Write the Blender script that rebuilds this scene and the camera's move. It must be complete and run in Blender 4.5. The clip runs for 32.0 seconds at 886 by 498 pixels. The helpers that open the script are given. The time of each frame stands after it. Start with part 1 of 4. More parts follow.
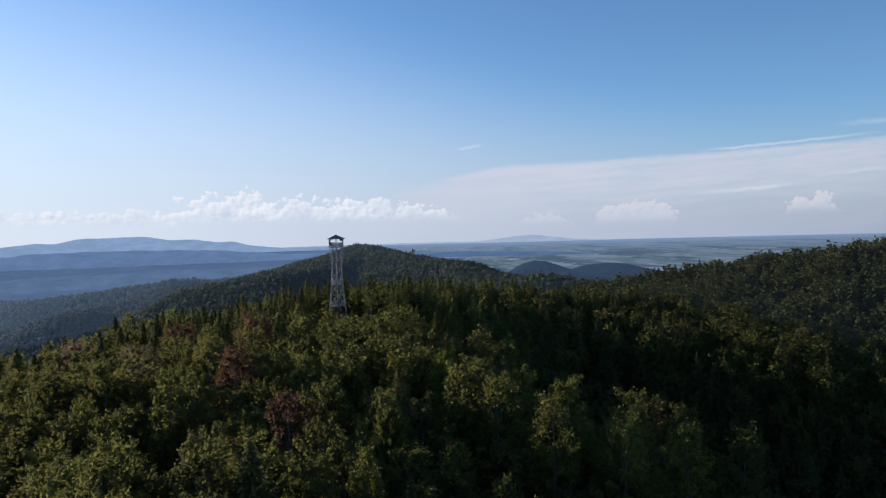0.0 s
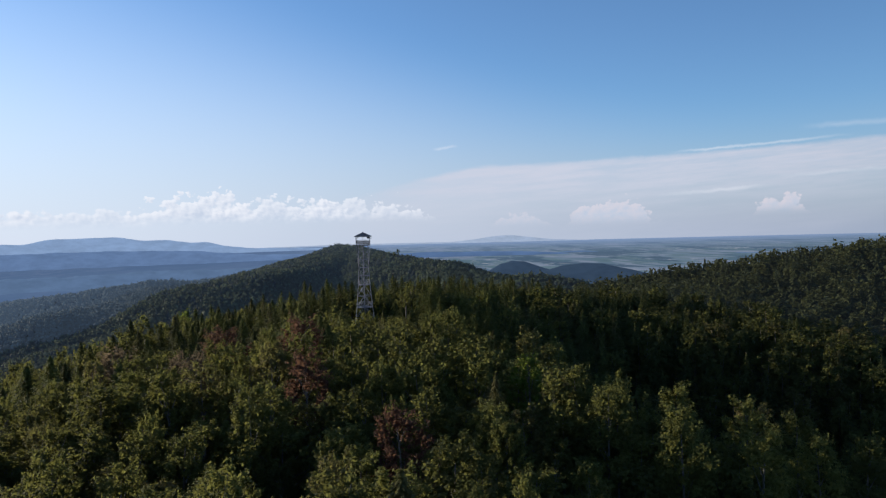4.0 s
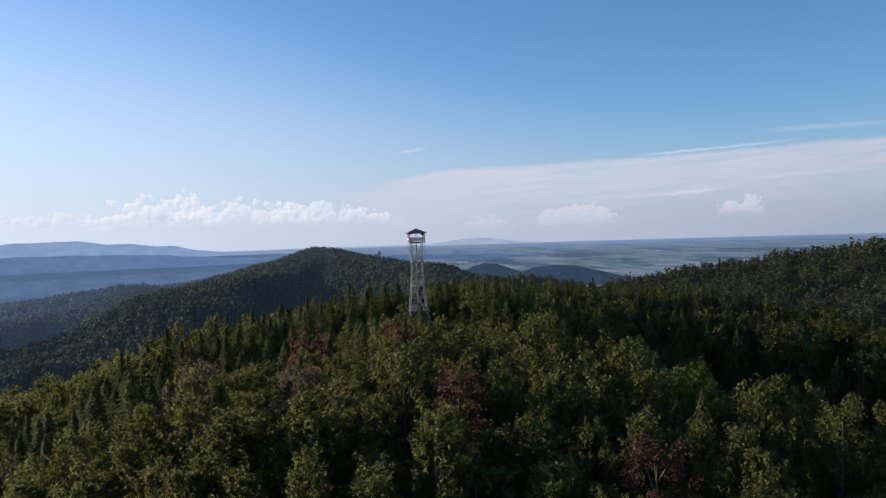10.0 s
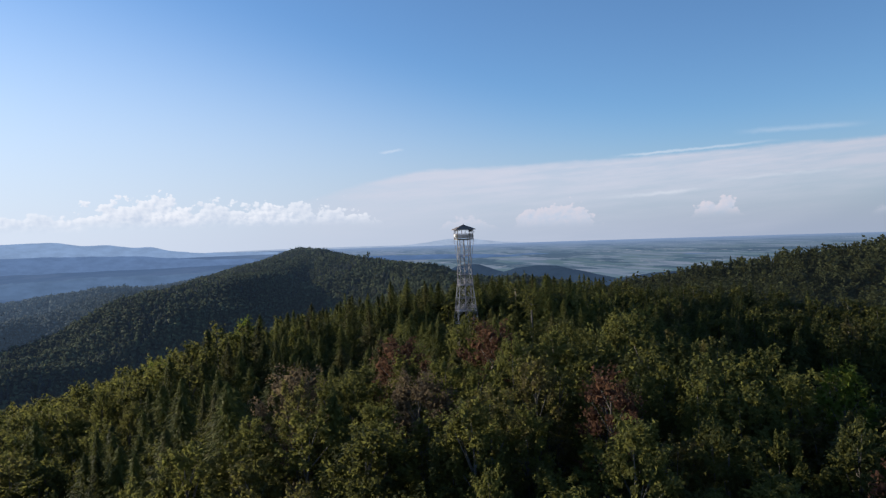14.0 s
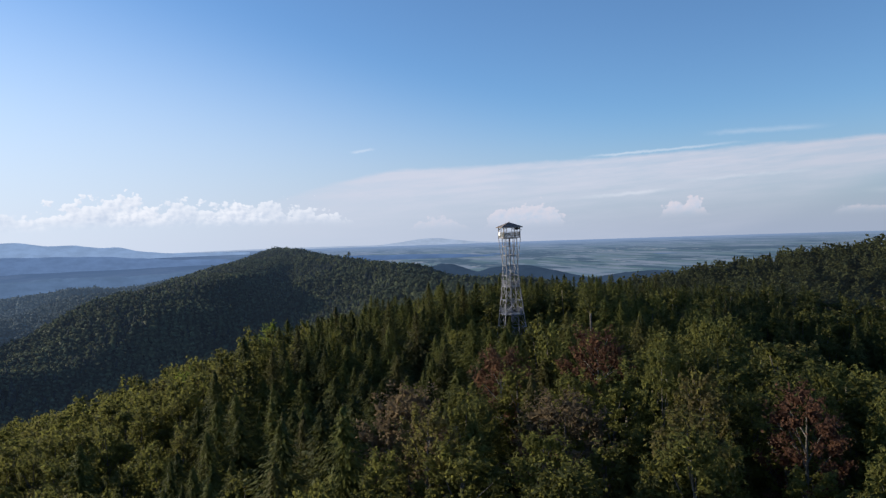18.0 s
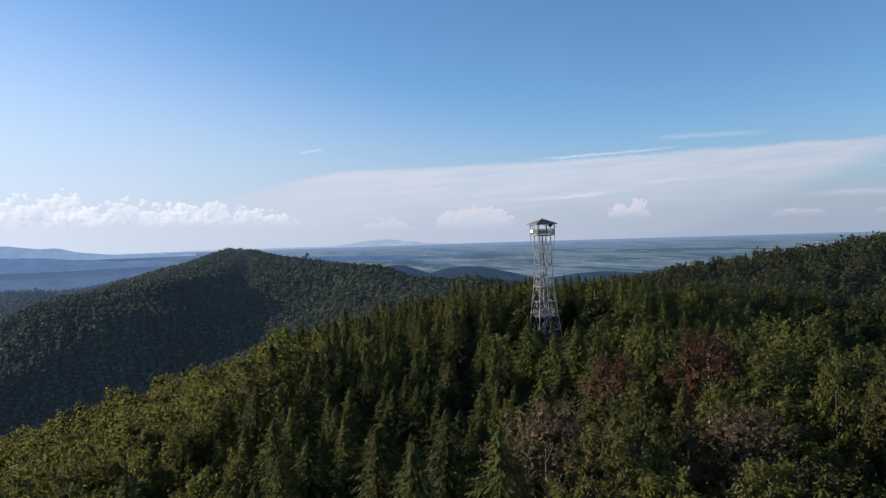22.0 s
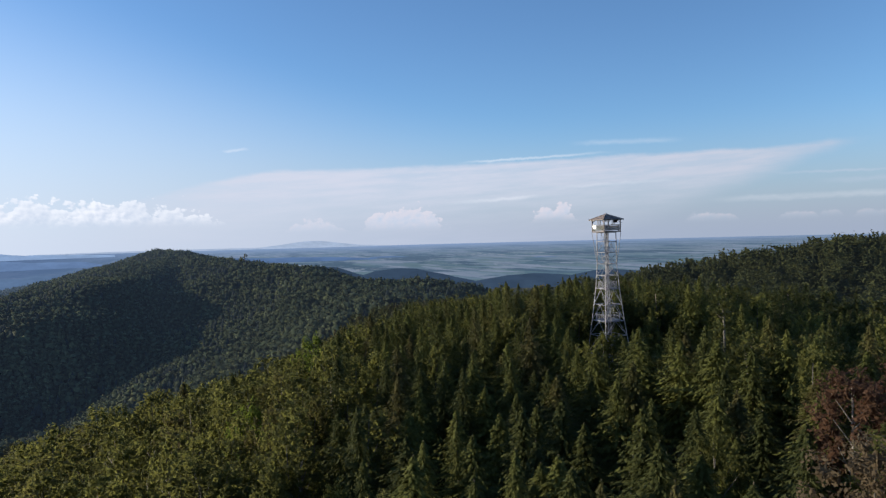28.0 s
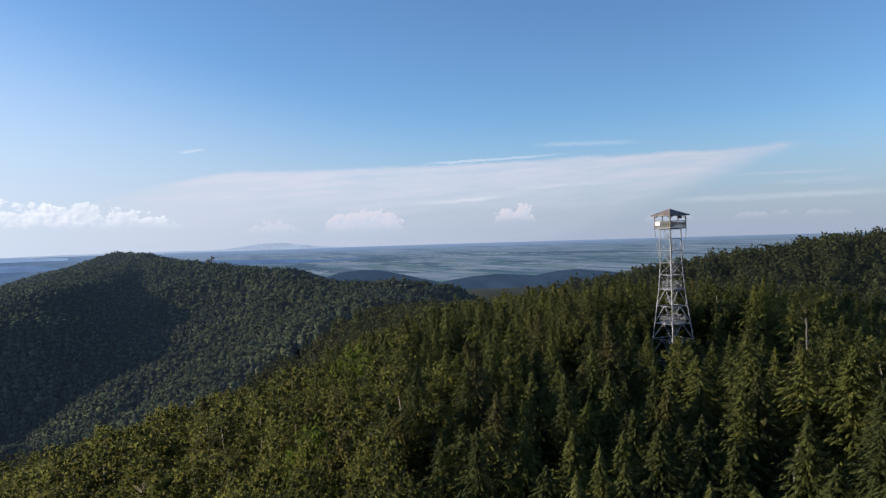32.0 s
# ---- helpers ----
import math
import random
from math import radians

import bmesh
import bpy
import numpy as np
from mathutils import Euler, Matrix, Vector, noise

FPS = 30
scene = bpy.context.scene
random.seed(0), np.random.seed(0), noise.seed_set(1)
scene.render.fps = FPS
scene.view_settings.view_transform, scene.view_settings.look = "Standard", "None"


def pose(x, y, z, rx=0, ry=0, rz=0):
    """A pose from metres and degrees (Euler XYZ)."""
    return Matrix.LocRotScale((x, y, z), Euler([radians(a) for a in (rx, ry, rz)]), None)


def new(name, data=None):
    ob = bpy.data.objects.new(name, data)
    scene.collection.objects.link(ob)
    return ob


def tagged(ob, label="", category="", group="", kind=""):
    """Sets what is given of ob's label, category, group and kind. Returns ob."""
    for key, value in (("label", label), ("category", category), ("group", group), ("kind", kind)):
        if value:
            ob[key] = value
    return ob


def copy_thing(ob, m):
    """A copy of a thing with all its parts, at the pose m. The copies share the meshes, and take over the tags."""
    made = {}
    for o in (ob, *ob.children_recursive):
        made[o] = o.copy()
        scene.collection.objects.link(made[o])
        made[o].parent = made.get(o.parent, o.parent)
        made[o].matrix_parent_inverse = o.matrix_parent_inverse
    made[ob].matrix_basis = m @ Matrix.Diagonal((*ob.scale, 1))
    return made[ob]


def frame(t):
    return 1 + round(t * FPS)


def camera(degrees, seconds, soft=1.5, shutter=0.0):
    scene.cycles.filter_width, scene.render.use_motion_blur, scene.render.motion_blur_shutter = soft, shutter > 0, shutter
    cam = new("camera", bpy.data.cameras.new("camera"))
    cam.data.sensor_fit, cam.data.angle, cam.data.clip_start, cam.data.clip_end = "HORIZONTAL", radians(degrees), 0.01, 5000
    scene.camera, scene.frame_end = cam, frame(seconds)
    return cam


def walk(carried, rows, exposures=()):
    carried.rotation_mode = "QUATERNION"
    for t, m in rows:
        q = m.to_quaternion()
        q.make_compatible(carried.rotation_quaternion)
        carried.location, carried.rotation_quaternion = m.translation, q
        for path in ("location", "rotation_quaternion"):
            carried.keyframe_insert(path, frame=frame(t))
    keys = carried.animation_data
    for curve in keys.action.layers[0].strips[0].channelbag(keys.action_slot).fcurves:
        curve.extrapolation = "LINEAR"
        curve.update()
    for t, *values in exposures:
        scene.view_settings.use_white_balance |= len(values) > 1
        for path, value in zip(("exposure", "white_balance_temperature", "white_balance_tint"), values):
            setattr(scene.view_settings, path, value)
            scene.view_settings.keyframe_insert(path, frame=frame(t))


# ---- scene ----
cam = camera(65.4, 32.0, soft=1.3)
PATH = [
    (0, 2.127, -0.479, 26.926, -0.975, 1.500, 1.004),
    (0.5, 0.548, 0.355, 26.896, -0.973, 1.500, 0.761),
    (1, -1.135, 1.319, 26.850, -0.971, 1.500, 0.480),
    (1.5, -2.882, 2.368, 26.799, -0.972, 1.500, 0.178),
    (2, -4.654, 3.460, 26.748, -0.977, 1.500, -0.113),
    (2.5, -6.419, 4.554, 26.699, -0.981, 1.501, -0.382),
    (3, -8.147, 5.616, 26.657, -0.986, 1.504, -0.601),
    (3.5, -9.853, 6.667, 26.617, -0.992, 1.513, -0.802),
    (5.5, -16.690, 10.986, 26.424, -0.949, 1.557, -1.748),
    (6, -18.330, 12.164, 26.299, -0.943, 1.567, -1.948),
    (6.5, -19.938, 13.428, 26.155, -0.931, 1.584, -2.149),
    (7, -21.525, 14.777, 26.021, -0.913, 1.607, -2.357),
    (7.5, -23.109, 16.123, 25.906, -0.892, 1.632, -2.585),
    (8, -24.714, 17.394, 25.825, -0.874, 1.657, -2.819),
    (8.5, -26.360, 18.566, 25.791, -0.863, 1.680, -3.028),
    (9, -28.042, 19.662, 25.794, -0.855, 1.700, -3.256),
    (9.5, -29.742, 20.718, 25.801, -0.844, 1.719, -3.475),
    (10, -31.453, 21.752, 25.783, -0.828, 1.739, -3.698),
    (10.5, -33.180, 22.776, 25.735, -0.810, 1.759, -3.922),
    (11, -34.916, 23.806, 25.663, -0.800, 1.777, -4.136),
    (11.5, -36.647, 24.853, 25.584, -0.800, 1.790, -4.347),
    (12, -38.369, 25.911, 25.516, -0.806, 1.800, -4.543),
    (12.5, -40.091, 26.966, 25.472, -0.810, 1.810, -4.749),
    (13, -41.817, 28.025, 25.442, -0.812, 1.823, -4.946),
    (13.5, -43.549, 29.110, 25.416, -0.815, 1.843, -5.170),
    (14, -45.276, 30.257, 25.391, -0.823, 1.868, -5.423),
    (14.5, -46.978, 31.501, 25.385, -0.833, 1.894, -5.682),
    (16.5, -53.537, 37.442, 25.582, -0.865, 1.960, -6.570),
    (17, -55.121, 38.766, 25.602, -0.886, 1.958, -6.840),
    (17.5, -56.708, 39.975, 25.608, -0.902, 1.935, -7.278),
    (18, -58.371, 41.078, 25.585, -0.909, 1.908, -7.796),
    (18.5, -60.098, 42.185, 25.542, -0.908, 1.883, -8.337),
    (19, -61.835, 43.393, 25.494, -0.905, 1.862, -8.875),
    (19.5, -63.525, 44.740, 25.450, -0.904, 1.844, -9.381),
    (20, -65.147, 46.193, 25.413, -0.906, 1.829, -9.887),
    (20.5, -66.730, 47.694, 25.377, -0.910, 1.816, -10.422),
    (21, -68.300, 49.193, 25.338, -0.913, 1.805, -10.954),
    (21.5, -69.860, 50.672, 25.300, -0.915, 1.796, -11.473),
    (22, -71.396, 52.142, 25.265, -0.914, 1.788, -11.972),
    (22.5, -72.907, 53.637, 25.234, -0.911, 1.778, -12.456),
    (23, -74.397, 55.176, 25.204, -0.909, 1.768, -12.959),
    (23.5, -75.878, 56.727, 25.181, -0.910, 1.756, -13.497),
    (24, -77.365, 58.234, 25.165, -0.914, 1.738, -14.030),
    (24.5, -78.872, 59.665, 25.150, -0.916, 1.711, -14.541),
    (25, -80.386, 61.045, 25.130, -0.917, 1.674, -15.038),
    (25.5, -81.854, 62.483, 25.104, -0.917, 1.637, -15.517),
    (27.5, -87.283, 69.037, 24.944, -0.918, 1.525, -17.458),
    (28, -88.667, 70.675, 24.918, -0.921, 1.512, -17.911),
    (28.5, -90.052, 72.308, 24.899, -0.919, 1.528, -18.305),
    (29, -91.420, 73.941, 24.902, -0.916, 1.563, -18.684),
    (29.5, -92.769, 75.585, 24.931, -0.917, 1.609, -19.051),
    (30, -94.098, 77.249, 24.975, -0.922, 1.657, -19.460),
    (30.5, -95.395, 78.936, 25.007, -0.926, 1.703, -19.898),
    (31, -96.650, 80.651, 24.999, -0.926, 1.737, -20.308),
    (31.5, -97.864, 82.407, 24.928, -0.919, 1.756, -20.705),
    (32, -99.060, 84.229, 24.782, -0.901, 1.755, -21.109),
]
walk(cam, [(t, pose(x, y, z, 90 + pitch, roll, yaw)) for t, x, y, z, pitch, roll, yaw in PATH], [(0.0, 0.46), (16.0, 0.5), (32.0, 0.6)])

# ---- world, sun ----
SUN_AZ, SUN_EL = -67.0, 12.5          # degrees from +y (left is minus), above the horizon


class Nodes:
    """Short hand for node trees."""

    def __init__(self, tree):
        self.t = tree
        tree.nodes.clear()

    def node(self, kind, **kw):
        n = self.t.nodes.new(kind)
        for k, v in kw.items():
            setattr(n, k, v)
        return n

    def put(self, sock, v):
        if isinstance(v, bpy.types.NodeSocket):
            self.t.links.new(v, sock)
        elif v is not None:
            sock.default_value = v

    def math(self, op, a, b=None, c=None, clamp=False):
        n = self.node("ShaderNodeMath", operation=op, use_clamp=clamp)
        for s, v in zip(n.inputs, (a, b, c)):
            self.put(s, v)
        return n.outputs[0]

    def ramp(self, x, lo, hi, a=0.0, b=1.0):
        n = self.node("ShaderNodeMapRange", interpolation_type="SMOOTHSTEP")
        for i, v in enumerate((x, lo, hi, a, b)):
            self.put(n.inputs[i], v)
        return n.outputs[0]

    def mix(self, f, a, b, mode="MIX"):
        n = self.node("ShaderNodeMix", data_type="RGBA", blend_type=mode)
        self.put(n.inputs[0], f)
        self.put(n.inputs[6], a if isinstance(a, bpy.types.NodeSocket) else (*a, 1))
        self.put(n.inputs[7], b if isinstance(b, bpy.types.NodeSocket) else (*b, 1))
        return n.outputs[2]

    def noise(self, vec, scale, detail=4.0, rough=0.55, lac=2.0, dist=0.0):
        n = self.node("ShaderNodeTexNoise")
        if vec is not None:
            self.put(n.inputs["Vector"], vec)
        for k, v in (("Scale", scale), ("Detail", detail), ("Roughness", rough), ("Lacunarity", lac), ("Distortion", dist)):
            n.inputs[k].default_value = v
        return n.outputs[0]

    def vec(self, x, y, z=0.0):
        n = self.node("ShaderNodeCombineXYZ")
        for s, v in zip(n.inputs, (x, y, z)):
            self.put(s, v)
        return n.outputs[0]

    def sep(self, v):
        n = self.node("ShaderNodeSeparateXYZ")
        self.put(n.inputs[0], v)
        return n.outputs

    def bump(self, h, strength, distance):
        n = self.node("ShaderNodeBump")
        n.inputs["Strength"].default_value, n.inputs["Distance"].default_value = strength, distance
        self.put(n.inputs["Height"], h)
        return n.outputs[0]


def build_world():
    world = bpy.data.worlds.new("sky")
    scene.world = world
    world.use_nodes = True
    k = Nodes(world.node_tree)
    sky = k.node("ShaderNodeTexSky", sky_type="NISHITA", sun_disc=False, sun_elevation=radians(SUN_EL), sun_rotation=radians(SUN_AZ),
                 altitude=600.0, air_density=1.0, dust_density=0.6, ozone_density=4.0)
    # azimuth and elevation in degrees of the sky's own dome
    x, y, z = k.sep(k.node("ShaderNodeTexCoord").outputs["Generated"])
    az = k.math("MULTIPLY", k.math("ARCTAN2", x, y), 57.2958)
    el = k.math("MULTIPLY", k.math("ARCSINE", z), 57.2958)
    col = sky.outputs[0]
    base = k.vec(az, el, 0.0)
    # white haze low over the land
    haze = k.ramp(el, k.ramp(az, -30.0, 30.0, 23.0, 10.0), -1.0, 0.0, 0.96)
    col = k.mix(haze, col, k.mix(k.ramp(az, -40.0, 32.0), SKY_HAZE, SKY_HAZE_EAST))
    # thin anvil sheet: a crisp rising upper edge, fibres below it, a slanting eastern end
    wob = k.math("MULTIPLY", k.math("SUBTRACT", k.noise(k.vec(k.math("MULTIPLY", az, 0.22), k.math("MULTIPLY", el, 0.5), 3.0), 1.0, 6.0, 0.6), 0.5), 0.9)
    top = k.math("ADD", k.math("ADD", k.ramp(az, -11.0, 5.0, 2.9, 5.9), k.ramp(az, 3.0, 34.0, 0.0, 0.45)), wob)
    below = k.math("SUBTRACT", top, el)
    fibre = k.noise(k.vec(k.math("MULTIPLY", az, 0.16), k.math("MULTIPLY", k.math("SUBTRACT", el, k.math("MULTIPLY", az, 0.045)), 1.5), 9.0), 1.0, 7.0, 0.62)
    sheet = k.math("MULTIPLY", k.ramp(below, -0.05, 0.45), k.ramp(below, 5.5, 1.0, 0.22, 1.0))
    end = k.math("SUBTRACT", k.math("MULTIPLY_ADD", el, 2.6, 32.5), az)
    sheet = k.math("MULTIPLY", sheet, k.math("MULTIPLY", k.ramp(az, -11.0, 4.0), k.ramp(k.math("ADD", end, k.math("MULTIPLY", wob, 4.0)), -1.5, 4.0)))
    sheet = k.math("MULTIPLY", sheet, k.ramp(fibre, 0.28, 0.68, 0.55, 1.0))
    col = k.mix(k.math("MULTIPLY", sheet, 0.9), col, SKY_SHEET)
    # streaks of cirrus: middle azimuth and elevation, half length, half width, tilt, strength
    for a0, e0, w, h, tilt, s in ((25.5, 6.35, 7, 0.16, 0.03, 0.4), (33, 7.3, 5, 0.3, -0.02, 0.18), (1.4, 7.35, 1.2, 0.16, 0.08, 0.35), (29.0, 4.9, 2.2, 0.12, 0.0, -0.4), (22.5, 3.05, 4.5, 0.22, 0.05, 0.3),
                                  (47.5, 4.1, 5, 0.16, -0.03, -0.4), (50, 3.4, 4, 0.3, 0.0, -0.3), (47, 2.4, 9, 0.35, 0.0, 0.25), (32, 4.0, 6, 0.2, 0.03, 0.2)):
        d = k.math("SUBTRACT", k.math("SUBTRACT", el, e0), k.math("MULTIPLY", k.math("SUBTRACT", az, a0), tilt))
        d = k.math("ADD", d, k.math("MULTIPLY", k.math("SUBTRACT", k.noise(base, 0.8, 5.0), 0.5), 0.4))
        m = k.math("MULTIPLY", k.ramp(k.math("ABSOLUTE", d), h, 0.0), k.ramp(k.math("ABSOLUTE", k.math("SUBTRACT", az, a0)), w, w * 0.35))
        col = k.mix(k.math("MULTIPLY", m, k.math("MULTIPLY", fibre, abs(s) * 1.8)), col, SKY_CLOUD if s > 0 else SKY_GREY)

    # cumulus banks, lit from the sun's side: middle azimuth, foot and head, half width, strength
    def billow(da, de):
        p = k.vec(k.math("ADD", az, da), k.math("MULTIPLY", k.math("ADD", el, de), 1.25), 0.0)
        cell = k.node("ShaderNodeTexVoronoi", feature="SMOOTH_F1")
        k.put(cell.inputs["Vector"], p)
        for key, v in (("Scale", 1.15), ("Detail", 2.0), ("Roughness", 0.55), ("Smoothness", 0.35)):
            cell.inputs[key].default_value = v
        return k.math("ADD", k.math("MULTIPLY", k.noise(p, 0.75, 8.0, 0.62), 0.7), k.math("MULTIPLY", k.math("SUBTRACT", 1.0, cell.outputs["Distance"]), 0.45))

    puff, shade = billow(0.0, 0.0), billow(-0.22, 0.16)
    relief = k.math("MULTIPLY", k.math("SUBTRACT", puff, shade), 2.2)
    big = k.noise(k.vec(az, k.math("MULTIPLY", el, 0.5), 4.0), 0.30, 3.0, 0.5)
    for a0, foot, head, w, s in ((-18.5, 1.8, 5.0, 6.0, 0.85), (-12.0, 1.8, 4.4, 7.0, 0.75), (-5.5, 1.7, 4.3, 7.0, 0.65), (-27.5, 1.6, 3.1, 7.0, 0.6), (-33.5, 1.7, 3.3, 5.5, 0.65), (14.9, 1.0, 3.4, 4.2, 0.62),
                                 (27.0, 1.4, 3.3, 2.4, 0.75), (7.6, 1.0, 2.3, 3.0, 0.45), (39.2, 1.1, 1.9, 2.4, 0.6), (45.2, 1.1, 1.8, 1.6, 0.6), (47.3, 1.2, 1.8, 0.9, 0.55), (50.2, 1.1, 1.7, 2.0, 0.55)):
        tall = head - foot
        off = k.math("DIVIDE", k.math("SUBTRACT", az, a0), w)
        dome = k.math("SUBTRACT", 1.0, k.math("MULTIPLY", off, off))
        crest = k.math("MULTIPLY_ADD", k.ramp(dome, 0.0, 0.9), tall * 0.85, foot - 0.1)
        crest = k.math("ADD", crest, k.math("MULTIPLY", k.math("SUBTRACT", big, 0.5), tall * 0.9))
        gap = k.math("ADD", k.math("SUBTRACT", crest, el), k.math("MULTIPLY", k.math("SUBTRACT", puff, 0.56), tall * 1.2))
        m = k.math("MULTIPLY", k.ramp(gap, 0.0, 0.28), k.ramp(el, foot - 0.5, foot + 0.6))
        m = k.math("MULTIPLY", m, k.ramp(dome, 0.0, 0.6))
        lit = k.math("ADD", k.ramp(gap, tall * 0.9, 0.0, 0.15, 0.8), relief, clamp=True)
        col = k.mix(k.math("MULTIPLY", m, s), col, k.mix(lit, SKY_GREY, SKY_CLOUD if a0 < 5 else SKY_PINK))
    # less light away from the sun
    dusk = k.ramp(az, 14.0, 50.0, 1.0, 0.88)
    col = k.mix(1.0, col, k.vec(dusk, dusk, dusk), "MULTIPLY")
    col = k.mix(1.0, col, (0.955, 0.995, 1.05), "MULTIPLY")
    bg = k.node("ShaderNodeBackground")
    bg.inputs["Strength"].default_value = SKY_STRENGTH
    k.put(bg.inputs["Color"], col)
    k.put(k.node("ShaderNodeOutputWorld").inputs[0], bg.outputs[0])


SKY_STRENGTH = 0.131
SKY_HAZE_EAST = (2.2, 2.5, 3.15)
SKY_HAZE, SKY_SHEET, SKY_CLOUD, SKY_PINK, SKY_GREY = (3.95, 4.25, 4.85), (3.62, 3.62, 4.05), (5.0, 4.95, 5.1), (4.3, 3.9, 4.12), (3.25, 3.55, 4.15)
build_world()
sun = new("sun", bpy.data.lights.new("sun", "SUN"))
sun.data.energy, sun.data.angle, sun.data.color = 5.0, radians(0.6), (1.0, 0.88, 0.70)
_a, _e = radians(SUN_AZ), radians(SUN_EL)
SUN_DIR = Vector((math.sin(_a) * math.cos(_e), math.cos(_a) * math.cos(_e), math.sin(_e)))
sun.matrix_world = Matrix.Translation((-200, 0, 120)) @ (-SUN_DIR).to_track_quat("-Z", "Y").to_matrix().to_4x4()


# ---- materials ----
def material(name):
    m = bpy.data.materials.new(name)
    m.use_nodes = True
    return m, Nodes(m.node_tree)


def finish(k, shader):
    k.put(k.node("ShaderNodeOutputMaterial").inputs[0], shader)


def principled(k, color, rough=0.8, metal=0.0, normal=None, spec=0.3):
    n = k.node("ShaderNodeBsdfPrincipled")
    k.put(n.inputs["Base Color"], color if isinstance(color, bpy.types.NodeSocket) else (*color, 1))
    k.put(n.inputs["Roughness"], rough)
    n.inputs["Metallic"].default_value = metal
    n.inputs["Specular IOR Level"].default_value = spec
    if normal is not None:
        k.put(n.inputs["Normal"], normal)
    return n.outputs[0]


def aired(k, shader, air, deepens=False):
    """Paints haze in as emission of the surface; deepens: little of it nearby, all of it far off."""
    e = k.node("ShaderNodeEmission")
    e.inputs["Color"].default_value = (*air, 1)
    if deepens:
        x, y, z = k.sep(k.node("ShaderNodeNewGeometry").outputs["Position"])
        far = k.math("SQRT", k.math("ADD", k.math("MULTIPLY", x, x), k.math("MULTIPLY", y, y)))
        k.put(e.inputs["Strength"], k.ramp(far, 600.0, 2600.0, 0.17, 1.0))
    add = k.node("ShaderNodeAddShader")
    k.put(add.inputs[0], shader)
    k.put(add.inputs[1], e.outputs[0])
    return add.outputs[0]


def leaf_material(name, dark, fair, odd, single, glow=0.46, air=None, deepens=False):
    """Foliage whose hue changes from tree to tree and from spray to spray; air: colour of the haze that the leaves
    emit.
    """
    m, k = material(name)
    if single:
        r = k.node("ShaderNodeObjectInfo").outputs["Random"]
    else:
        r = k.node("ShaderNodeAttribute", attribute_name="tint").outputs["Fac"]
    pos = k.node("ShaderNodeNewGeometry")
    spray = pos.outputs["Random Per Island"]
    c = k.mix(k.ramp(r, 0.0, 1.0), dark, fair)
    c = k.mix(k.ramp(k.math("FRACT", k.math("MULTIPLY", r, 7.31)), 0.80, 0.95, 0.0, 0.8), c, odd)
    c = k.mix(k.math("MULTIPLY", spray, k.ramp(r, 0.0, 1.0, 0.12, 0.4)), c, tuple(v * 1.5 for v in fair))
    c = k.mix(k.ramp(k.noise(pos.outputs["Position"], 0.9, 2.0), 0.35, 0.7, 0.0, 0.45), c, tuple(v * 0.6 for v in dark))
    d = principled(k, c, 0.7, spec=0.08)
    tr = k.node("ShaderNodeBsdfTranslucent")
    k.put(tr.inputs["Color"], k.mix(0.5, c, tuple(v * 2.4 for v in fair)))
    mixer = k.node("ShaderNodeMixShader")
    mixer.inputs[0].default_value = glow
    k.put(mixer.inputs[1], d)
    k.put(mixer.inputs[2], tr.outputs[0])
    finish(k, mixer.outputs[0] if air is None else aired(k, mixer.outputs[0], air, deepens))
    return m


BEECH = ((0.034, 0.040, 0.016), (0.113, 0.113, 0.031), (0.090, 0.064, 0.036))
SPRUCE = ((0.034, 0.041, 0.015), (0.096, 0.101, 0.027), (0.070, 0.054, 0.026))
MAT_BEECH = leaf_material("beech_leaves", *BEECH, True)
MAT_BEECH_MASS = leaf_material("beech_wood_leaves", *BEECH, False)
MAT_SPRUCE = leaf_material("spruce_needles", *SPRUCE, True, 0.25)
MAT_SPRUCE_MASS = leaf_material("spruce_wood_needles", *SPRUCE, False, 0.25)
RED = ((0.068, 0.034, 0.023), (0.090, 0.050, 0.031), (0.08, 0.048, 0.029))
MAT_RED = leaf_material("russet_leaves", *RED, True)
MAT_BROWN = leaf_material("brownish_leaves", (0.074, 0.055, 0.036), (0.112, 0.085, 0.052), (0.10, 0.066, 0.046), True)
MAT_BRIGHT = leaf_material("bright_beech_leaves", (0.066, 0.090, 0.016), (0.100, 0.125, 0.022), (0.09, 0.10, 0.02), True)


def bark_material(name, dark, fair):
    m, k = material(name)
    v = k.node("ShaderNodeTexCoord").outputs["Object"]
    x, y, z = k.sep(v)
    n = k.noise(k.vec(k.math("MULTIPLY", x, 5.0), k.math("MULTIPLY", y, 5.0), z), 1.6, 4.0)
    finish(k, principled(k, k.mix(k.ramp(n, 0.3, 0.7), dark, fair), 0.85, normal=k.bump(n, 0.5, 0.05)))
    return m


MAT_BARK = bark_material("grey_bark", (0.06, 0.055, 0.045), (0.15, 0.135, 0.115))
MAT_SPRUCE_BARK = bark_material("brown_bark", (0.06, 0.045, 0.035), (0.14, 0.11, 0.085))
MAT_BIRCH_BARK = bark_material("pale_bark", (0.13, 0.12, 0.10), (0.27, 0.25, 0.22))


